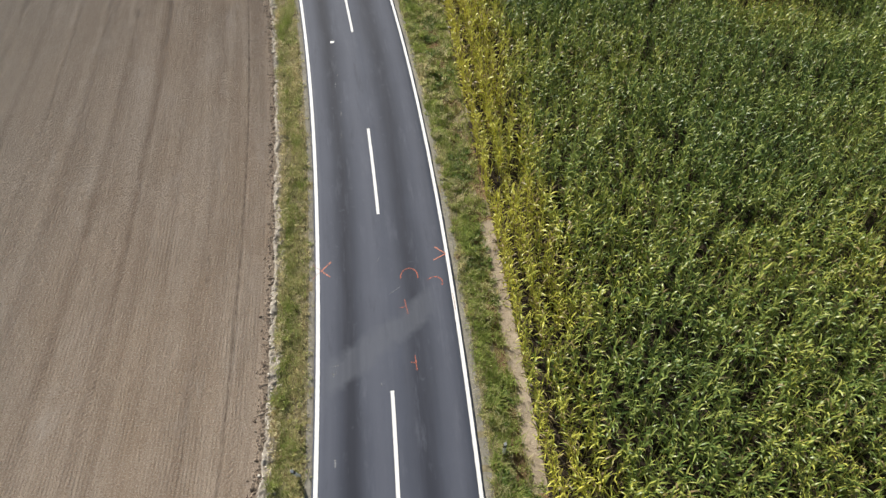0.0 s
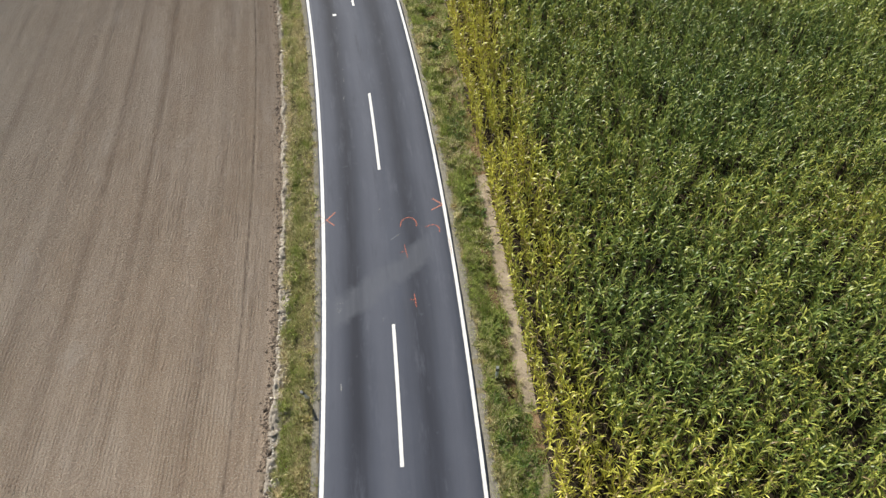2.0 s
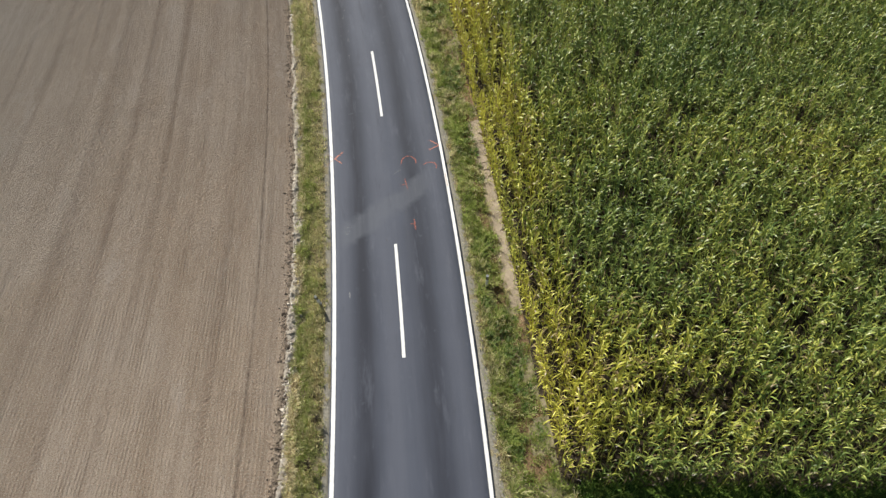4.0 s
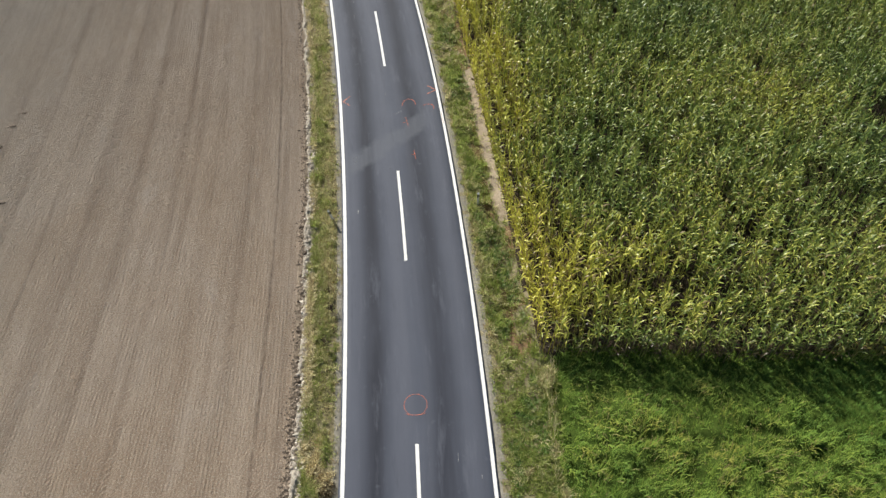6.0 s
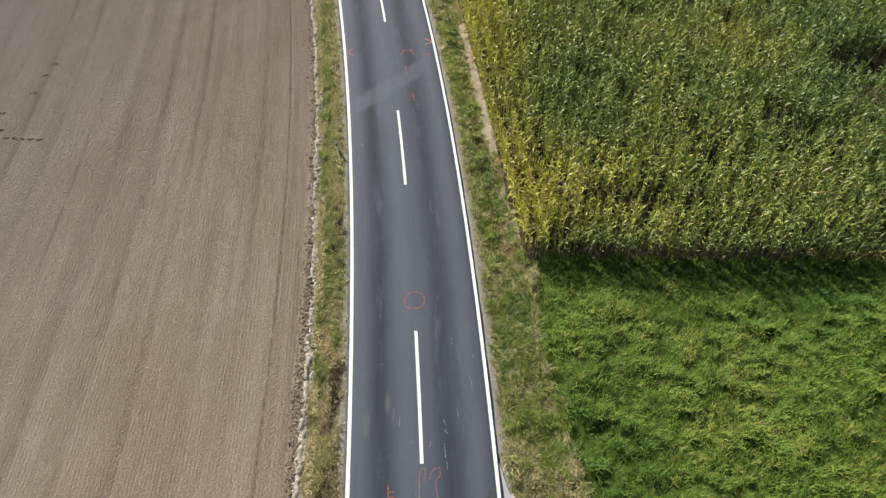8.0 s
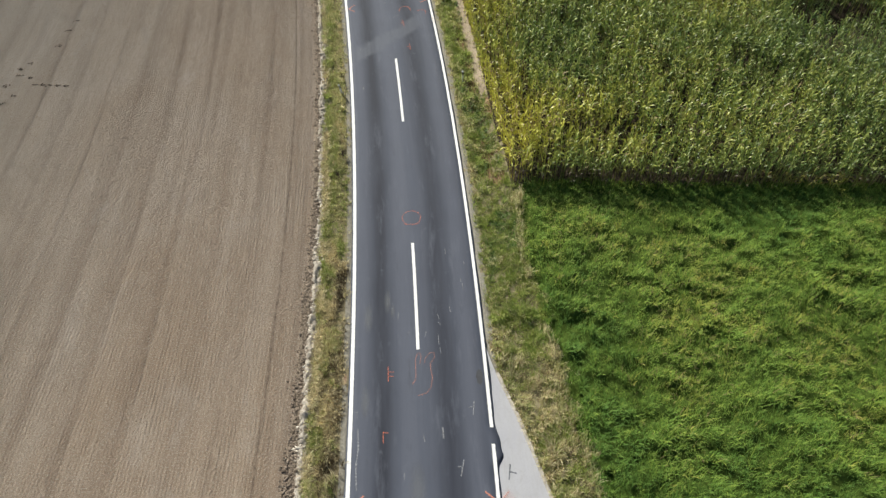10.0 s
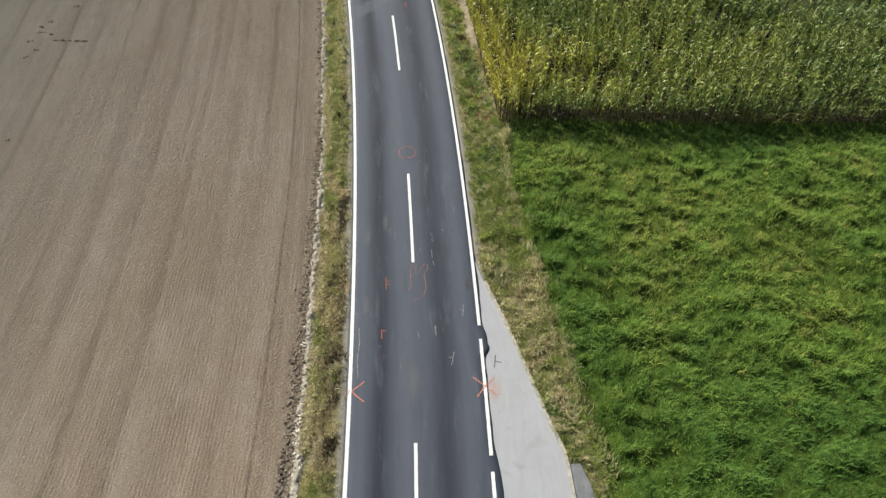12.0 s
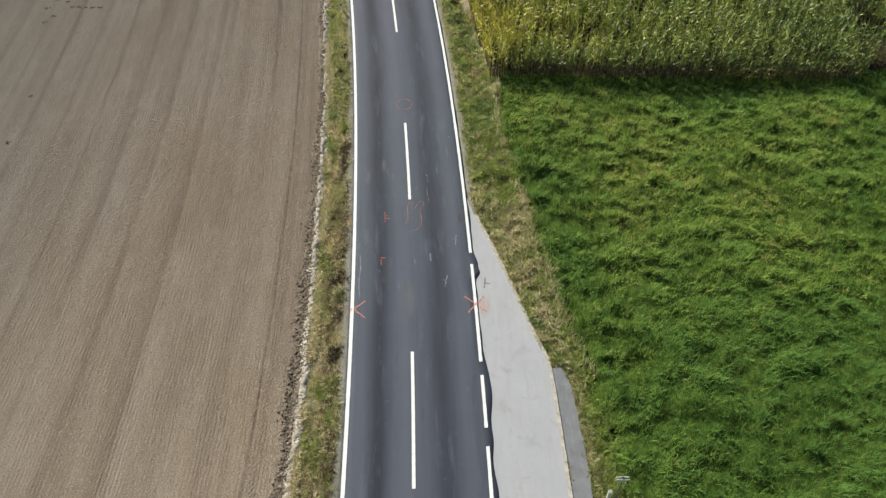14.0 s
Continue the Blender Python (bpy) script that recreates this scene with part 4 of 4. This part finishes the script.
def verge_tussocks():
    rng = np.random.default_rng(24)
    y = rng.uniform(-32, 50, 11000)
    u = rng.uniform(3.2, 6.8, 11000)
    x = u + mid(y)
    edge = np.where(y > CORN_FRONT, corn_edge(y) - 0.3, meadow_edge(y) + 0.15 + 1.1 * (rough(x, y, 0.9, 126) - 0.4))
    keep = (x < edge) & ~in_paving(x, y) & (rough(x, y, 0.6, 121) > 0.36)
    keep &= ~((np.abs(u - 4.45) < 0.5) & (y > 2) & (rng.random(11000) < 0.6))
    x, y = x[keep], y[keep]
    make_tussocks("grass_tussocks", x, y, 0.15, 0.42, -0.30 + 1.15 * rough(x, y, 0.8, 122) + 0.40 * (y < -6) - 0.3 * (y < -16.5) + 0.35 * (rng.random(len(x)) < 0.12), 400, "uneven tussocks of green and straw-coloured grass on the verge")
    y = rng.uniform(-32, -14, 2600)
    x = rng.uniform(4.6, 7.4, 2600)
    keep = (x < meadow_edge(y) + 0.5) & ~in_paving(x, y) & (x > strip_right(y) + 0.05)
    x, y = x[keep], y[keep]
    rim = np.exp(-((x - strip_right(y) - 0.15) / 0.2) ** 2)
    make_tussocks("grass_tussocks", x, y, 0.12, 0.32, -0.15 + 0.6 * rough(x, y, 0.6, 125) + 0.8 * rim, 440, "bushy green grass with straw rim beside the paved strip")
    y = rng.uniform(-32, 50, 4200)
    u = rng.uniform(-4.4, -3.25, 4200)
    x = u + mid(y)
    keep = rough(x, y * 0.5, 0.5, 123) > 0.42
    x, y = x[keep], y[keep]
    # Share of dark brown tussocks: dead grass and shaded streaks put into colour.
    dead = np.clip((-1 - y) / 7, 0.12, 0.6) * np.clip((x - mid(y) + 4.2) / 0.4, 0, 1)
    make_tussocks("grass_tussocks", x, y, 0.12, 0.30, np.where(rng.random(len(x)) < dead, rng.uniform(1.2, 1.7, len(x)), 0.15 + 0.70 * rough(x, y * 0.35, 0.6, 124)), 420, "uneven tussocks of yellowing grass beside the field")


verge_tussocks()


def kerb_sprigs():
    """Small dry tufts that root in the joint of the kerb."""
    rng = np.random.default_rng(26)
    y = rng.uniform(-32, -8.4, 700)
    x = apron_right(y) + 0.12 + rng.normal(0, 0.035, 700)
    keep = rough(x, y, 0.7, 141) > 0.55
    x, y = x[keep], y[keep]
    n = len(x)
    tall = rng.uniform(0.04, 0.13, n)
    places = np.stack([x, y, np.full(n, -0.03)], -1)
    ob = scatter("kerb_grass", [sprig(90, 7), sprig(91, 6)], rng.integers(0, 2, n), places, rng.uniform(0, 6.28, n), np.stack([tall, tall, tall], -1), SWARD, values=rng.uniform(0.6, 1.3, n))
    tagged(ob, "small dry grass tufts rooted along the kerb joint", "grass", kind="stuff")


kerb_sprigs()


def make_weeds():
    """Broad dark rosettes in the ditch and on the verge."""
    rng = np.random.default_rng(16)
    n = 11000
    y = rng.uniform(-30, 55, n)
    u = rng.uniform(3.4, 6.2, n)
    x = u + mid(y)
    edge = np.where(y > CORN_FRONT, corn_edge(y) - 0.3, meadow_edge(y))
    keep = (u > 3.35) & off_post(x, y) & (x < edge) & ~in_paving(x, y) & (0.6 * rough(x, y, 1.5, 81) + 0.4 * rough(x, y, 0.5, 82) > np.where(y > 2, 0.50 + 0.25 * np.clip(np.abs(u - 4.0) - 0.35, 0, 1), 0.60))
    x, y = x[keep], y[keep]
    n = len(x)
    V, F = [], []
    for k in range(7):
        a = k * 0.9 + 0.2
        o, s = np.array([math.cos(a), math.sin(a), 0]), np.array([-math.sin(a), math.cos(a), 0])
        b = len(V)
        for r, z, wd in ((0.0, 0.0, 0.012), (0.45, 0.55, 0.10), (1.0, 0.35 + 0.3 * (k % 3), 0.01)):
            V.extend([o * r - s * wd + np.array([0, 0, z]), o * r + s * wd + np.array([0, 0, z])])
        F.extend([(b, b + 1, b + 3, b + 2), (b + 2, b + 3, b + 5, b + 4)])
    shape = (np.array(V), np.array(F), np.zeros(len(V)))
    r = rng.uniform(0.08, 0.20, n)
    sizes = np.stack([r, r, r * rng.uniform(0.7, 1.6, n)], -1)
    places = np.stack([x, y, ground_z(x, y)], -1)
    ob = scatter("verge_weeds", [shape], np.zeros(n, int), places, rng.uniform(0, 6.28, n), sizes, WEED, values=rng.uniform(-0.2, 0.5, n))
    tagged(ob, "low dark green broad-leaved weeds in the verge", "weeds", kind="stuff")


make_weeds()


def make_pale_stems():
    """A thin line of bleached tall stems where the mower stopped."""
    rng = np.random.default_rng(17)
    n = 1700
    y = rng.uniform(-24, 2.2, n)
    x = stem_line(y) - 0.12 + rng.normal(0, 0.12, n) + 0.2 * (rough(y, 0 * y, 0.9, 92) - 0.5)
    keep = (rough(x, y, 2.4, 91) > 0.35) & ~in_paving(x, y)
    x, y = x[keep], y[keep]
    n = len(x)
    tall = rng.uniform(0.25, 0.6, n)
    sizes = np.stack([np.full(n, 0.9), tall, tall], -1)
    places = np.stack([x, y, ground_z(x, y) + np.where(x > meadow_edge(y) + 0.4, mound(x, y), 0)], -1)
    ob = scatter("dry_stems", [blade(0, 0.010, 0.3)], np.zeros(n, int), places, rng.uniform(0, 6.28, n), sizes, SWARD, values=rng.uniform(0.6, 1.1, n))
    tagged(ob, "bleached dry grass stems along the edge of the meadow", "grass", kind="stuff")


make_pale_stems()


def make_field_straw():
    """Bleached straw caught along the ridge of clods."""
    rng = np.random.default_rng(25)
    n = 20000
    y = rng.uniform(-32, 50, n)
    x = field_edge(y) + 0.28 + rng.normal(0, 0.09, n) + 0.05 * (y < 4)
    keep = (rough(x, y, 1.1, 131) > 0.38) & (rng.random(n) < np.where(y < 8, 1.0, 0.45))
    x, y = x[keep], y[keep]
    n = len(x)
    tall = rng.uniform(0.08, 0.20, n)
    places = np.stack([x, y, ground_z(x, y) + 0.03], -1)
    ob = scatter("dry_straw", [blade(0, 0.011, 1.4)], np.zeros(n, int), places, rng.uniform(0, 6.28, n), np.stack([np.full(n, 1.0), tall, tall * 1.1], -1), SWARD, values=rng.uniform(0.75, 1.3, n))
    tagged(ob, "bleached straw lying along the field's edge", "grass", kind="stuff")


make_field_straw()


def lump(seed):
    """A broken clod: an octahedron with pushed corners."""
    rng = np.random.default_rng(seed)
    v = np.array([[1, 0, 0], [0, 1, 0], [-1, 0, 0], [0, -1, 0], [0, 0, 1], [0, 0, -1]], float)
    v = v * rng.uniform(0.55, 1.5, (6, 1)) + rng.normal(0, 0.22, (6, 3))
    f = np.array([[0, 1, 4], [1, 2, 4], [2, 3, 4], [3, 0, 4], [1, 0, 5], [2, 1, 5], [3, 2, 5], [0, 3, 5]])
    return v, f, np.zeros(6)


def pebble(seed):
    """A small crumb, open below."""
    rng = np.random.default_rng(seed)
    v = np.array([[1, 0, -0.4], [0, 1, -0.4], [-1, 0, -0.4], [0, -1, -0.4], [0.1, 0.1, 1]], float) * rng.uniform(0.6, 1.4, (5, 1))
    return v, np.array([[0, 1, 4], [1, 2, 4], [2, 3, 4], [3, 0, 4]]), np.zeros(5)


LUMPS = [lump(200 + k) for k in range(10)]
PEBBLES = [pebble(220 + k) for k in range(10)]


def make_clods(name, x, y, r, material, seed, label, sink=0.25, flat=0.6, shapes=LUMPS):
    rng = np.random.default_rng(seed)
    n = len(x)
    sizes = np.stack([r * rng.uniform(0.7, 1.3, n), r * rng.uniform(0.8, 1.9, n), r * flat * rng.uniform(0.7, 1.2, n)], -1)
    places = np.stack([x, y, ground_z(x, y) + r * flat * (1 - 2 * sink) * 0.6], -1)
    ob = scatter(name, shapes, rng.integers(0, 10, n), places, rng.normal(0, 0.5, n), sizes, material)
    tagged(ob, label, "soil", kind="stuff")


def make_ridge():
    """The rim of piled dry earth and turf that the plough left along the verge."""
    w, ys = np.linspace(-0.32, 0.34, 17), np.arange(-33, 51, 0.06)
    Y, W = np.meshgrid(ys, w, indexing="ij")
    X = field_edge(Y) + 0.10 + W + 0.16 * (rough(Y, 0 * Y, 1.1, 101) - 0.5)
    hump = np.clip(1 - (W / (0.22 + 0.10 * rough(Y, 0 * Y, 0.6, 109))) ** 2, 0, 1)
    lumps = 0.55 * rough(X, Y * 0.8, 0.16, 106) + 0.45 * rough(X, Y, 0.075, 107)
    full = 0.35 + 0.9 * rough(Y, 0 * Y, 0.9, 108)
    Z = ground_z(X, Y) - 0.035 + hump * full * 0.30 * np.clip(lumps - 0.18, 0, 1)
    me = fast_mesh("earth_ridge", np.stack([X, Y, Z], -1).reshape(-1, 3), grid_faces(len(ys), len(w)), PALE_SOIL)
    tagged(new("earth_ridge", me), "low lumpy rim of pale dried earth between field and verge", "soil", kind="stuff")


make_ridge()
rng = np.random.default_rng(18)
cy = rng.uniform(-32, 50, 20000)
cx = field_edge(cy) + 0.12 + rng.normal(0, 0.095, 20000) + 0.18 * (rough(cy, 0 * cy, 1.1, 101) - 0.5)
keep = rng.random(20000) < 0.25 + 0.9 * rough(cy, 0 * cy, 0.8, 102)
make_clods("dry_clods", cx[keep], cy[keep], np.minimum(rng.gamma(1.5, 0.013, keep.sum()) + 0.012, 0.09), PALE_CLOD, 19, "ridge of pale dried earth clods along the field's edge")
cy = rng.uniform(-32, 50, 26000)
cx = field_edge(cy) - 0.20 + rng.normal(0, 0.14, 26000) - 0.05 * (cy < 6) + 0.2 * (rough(cy, 0 * cy, 1.7, 105) - 0.5)
keep = rng.random(26000) < np.clip(0.30 + (4 - cy) / 24 + 0.5 * rough(cy, 0 * cy, 1.5, 103), 0.25, 1)
make_clods("furrow_clods", cx[keep], cy[keep], np.minimum(rng.gamma(1.4, 0.012, keep.sum()) + 0.010, 0.08), DARK_CLOD, 20, "crumbly dark soil clods in the outermost furrow")
cy = rng.uniform(-36, 50, 78000)
cx = field_edge(cy) - 0.3 - 27 * rng.random(78000) ** 1.25
keep = (cx > mid(cy) - 16.5 - 0.22 * (cy + 34)) & (rng.random(78000) < 0.35 + 0.8 * rough(cx, cy, 1.6, 104))
make_clods("field_crumbs", cx[keep], cy[keep], np.minimum(rng.gamma(2.0, 0.005, keep.sum()) + 0.012, 0.032), CRUMB, 21, "small soil crumbs lying on the harrowed field", 0.35, 0.6, PEBBLES)

# dark moist lumps thrown up in the field
spots = [(-21.6, 12.9), (-22.2, 12.95), (-22.7, 13.0), (-23.2, 13.1), (-23.6, 13.15), (-25.1, 14.9), (-24.9, 14.2), (-24.6, 15.4), (-25.3, 13.2), (-25.0, 11.5), (-24.6, 12.2), (-24.2, 13.9), (-23.4, 17.2), (-23.3, 18.9), (-23.0, 20.0), (-23.43, 3.37), (-23.3, -0.7)]
sx = np.concatenate([rng.normal(a, 0.10, 7) for a, b in spots])
sy = np.concatenate([rng.normal(b, 0.06, 7) for a, b in spots])
make_clods("moist_clods", sx, sy, rng.uniform(0.03, 0.08, len(sx)), DARK_CLOD, 22, "dark moist soil clods lying on the field")


def make_lugs():
    """Slanting ridges that tractor tyres pressed into the soil, row by row."""
    rng = np.random.default_rng(23)
    X, Y, R, S = [], [], [], []
    for w, deep in ((-1.25, 0.95), (-3.08, 1.0), (-5.05, 0.6), (-6.85, 1.1), (-9.0, 0.9), (-10.95, 0.75), (-13.0, 0.9), (-14.9, 0.7), (-16.9, 0.9), (-18.9, 0.7), (-20.8, 0.9), (-22.8, 0.8)):
        ys = np.arange(-36, 52, 0.235)
        ys = ys + rng.normal(0, 0.015, len(ys))
        keep = rough(ys, 0 * ys + w, 3.0, 111) > 0.62 - 0.42 * deep
        ys = ys[keep]
        X.append(field_across(w, ys) + 0.06 * (rough(ys, 0 * ys, 5.0, int(-w * 10)) - 0.5))
        Y.append(ys)
        S.append(np.full(len(ys), deep) * rng.uniform(0.6, 1.15, len(ys)))
        R.append(np.full(len(ys), radians(50)) + rng.normal(0, 0.08, len(ys)))
    x, y, s, r = (np.concatenate(a) for a in (X, Y, S, R))
    v = np.array([[-0.5, -0.5, 0], [-0.42, 0.06, 1], [-0.5, 0.5, 0], [0, -0.6, 0], [0, 0.08, 1.1], [0, 0.55, 0], [0.5, -0.45, 0], [0.42, 0.06, 0.9], [0.5, 0.5, 0]])
    f = np.array([[0, 3, 4, 1], [1, 4, 5, 2], [3, 6, 7, 4], [4, 7, 8, 5]])
    sizes = np.stack([0.32 + 0 * s, 0.10 + 0.02 * s, 0.046 * s], -1)
    places = np.stack([x, y, ground_z(x, y) - 0.004], -1)
    me_ob = scatter("tyre_lugs", [(v, f, np.zeros(9))], np.zeros(len(x), int), places, r, sizes, SOIL)
    me = me_ob.data
    co = np.empty(len(me.vertices) * 3, np.float32)
    me.vertices.foreach_get("co", co)
    co = co.reshape(-1, 3)
    uv_on(me, "lay", np.stack([(co[:, 0] - field_edge(co[:, 1])) / (1 - 0.0025 * co[:, 1]), co[:, 1]], -1))
    tagged(me_ob, "slanting tractor tyre prints pressed into the soil", "soil", kind="stuff")


make_lugs()


# ---- posts and sign ----
def make_delineator(banded=True):
    """A roadside marker post: a tapered hollow-backed body, slanted black band with a reflector, and a foot."""
    words = "grey-white plastic marker post with black top band in verge" if banded else "plain white plastic marker post beside the road sign"
    post = tagged(new("delineator_post"), words, "post", "marker posts")

    def tube(z0, z1, grow, slant=0.0):
        bm = bmesh.new()
        ring = []
        for z, s in ((z0, 1.0), (z1, 0.92)):
            pts = [(-0.06, -0.02), (-0.03, -0.045), (0.03, -0.045), (0.06, -0.02), (0.045, 0.05), (-0.045, 0.05)]
            ring.append([bm.verts.new((x * s * grow, y * s * grow, z + slant * y * (z == z1))) for x, y in pts])
        n = len(ring[0])
        for i in range(n):
            bm.faces.new((ring[0][i - 1], ring[0][i], ring[1][i], ring[1][i - 1]))
        bm.faces.new(ring[0][::-1])
        bm.faces.new(ring[1])
        bmesh.ops.recalc_face_normals(bm, faces=bm.faces)
        bmesh.ops.bevel(bm, geom=bm.edges[:], offset=0.004, segments=1, affect="EDGES")
        return bm

    part("body", tube(-0.1, 0.76, 1.0 if banded else 1.25, 0.5), POST if banded else SHEET, post)
    part("foot", tube(-0.12, 0.05, 1.5), STEEL, post)
    if not banded:
        return post
    band = part("band", tube(0.52, 0.71, 1.06), BLACK, post, "black band round the top")
    bm = bmesh.new()
    bmesh.ops.create_cube(bm, size=1)
    bmesh.ops.scale(bm, vec=(0.045, 0.012, 0.14), verts=bm.verts)
    bmesh.ops.translate(bm, vec=(0, -0.05, 0.615), verts=bm.verts)
    bmesh.ops.bevel(bm, geom=bm.edges[:], offset=0.004, segments=1, affect="EDGES")
    part("reflector", bm, REFLEX, band, "rectangular glass reflector")
    return post


delineator = make_delineator()
delineator.matrix_basis = pose(1.87, 11.4, -0.05, 2, 1, 8)
copy_thing(delineator, pose(-5.12, 10.80, -0.05, 10, -9, 6))
make_delineator(False).matrix_basis = pose(5.84, -22.80, -0.10, 1, -1, 4)


def make_sign():
    sign = tagged(new("road_sign"), "two back-to-back white sheet signs on a galvanised steel pole", "road sign")
    bm = bmesh.new()
    bmesh.ops.create_cone(bm, cap_ends=True, segments=14, radius1=0.032, radius2=0.032, depth=2.6)
    bmesh.ops.translate(bm, vec=(0, 0, 1.2), verts=bm.verts)
    pole = part("pole", bm, STEEL, sign, "galvanised steel pole")
    bm = bmesh.new()
    bmesh.ops.create_uvsphere(bm, u_segments=12, v_segments=6, radius=0.038)
    bmesh.ops.scale(bm, vec=(1, 1, 0.5), verts=bm.verts)
    bmesh.ops.translate(bm, vec=(0, 0, 2.5), verts=bm.verts)
    part("cap", bm, BLACK, pole)
    for side in (-1, 1):
        bm = bmesh.new()
        bmesh.ops.create_cube(bm, size=1)
        bmesh.ops.scale(bm, vec=(0.46, 0.018, 0.12), verts=bm.verts)
        bmesh.ops.translate(bm, vec=(0, side * 0.052, 2.40), verts=bm.verts)
        bmesh.ops.bevel(bm, geom=bm.edges[:], offset=0.006, segments=2, affect="EDGES")
        plate = part("plate", bm, SHEET, sign, "white sheet metal plate")
        bm = bmesh.new()
        bmesh.ops.create_cube(bm, size=1)
        bmesh.ops.scale(bm, vec=(0.10, 0.03, 0.04), verts=bm.verts)
        bmesh.ops.translate(bm, vec=(0, side * 0.028, 2.40), verts=bm.verts)
        part("clamp", bm, STEEL, plate)
    sign.matrix_basis = pose(5.97, -23.04, -0.15, 0, 0, -3)


make_sign()


def make_dock(x, y, seed, tall):
    """A dead brown weed: a stem with branchlets and seed heads."""
    rng = random.Random(seed)
    dock = tagged(new("dried_weed"), "dried brown dock weed standing in the verge grass", "weed", "dried weeds")
    bm = bmesh.new()
    for k in range(9):
        a, z = rng.uniform(0, 6.28), 0.0 if k == 0 else rng.uniform(0.25, 0.7) * tall
        tip = Vector((0.03, 0, tall)) if k == 0 else Vector((math.cos(a) * 0.22, math.sin(a) * 0.22, z + 0.22))
        base = Vector((0, 0, z))
        d = tip - base
        m = Matrix.Translation((base + tip) / 2) @ d.to_track_quat("Z", "Y").to_matrix().to_4x4()
        bmesh.ops.create_cone(bm, cap_ends=True, segments=5, radius1=0.010, radius2=0.005, depth=d.length, matrix=m)
    part("stem", bm, DRY, dock)
    bm = bmesh.new()
    for k in range(60):
        z, a = rng.uniform(0.4, 1.0) * tall, rng.uniform(0, 6.28)
        r = rng.uniform(0, 0.2)
        bmesh.ops.create_icosphere(bm, subdivisions=1, radius=rng.uniform(0.012, 0.03), matrix=Matrix.Translation((math.cos(a) * r, math.sin(a) * r, z)))
    tagged(part("seed_heads", bm, DRY, dock), kind="stuff")
    dock.matrix_basis = pose(x, y, -0.05)
    return dock


DRY = plain("dead_brown_stem", (0.085, 0.062, 0.038), 0.9, 0, 0.4)
make_dock(-4.95, 3.5, 1, 0.7)
make_dock(-4.8, 5.3, 2, 0.5)
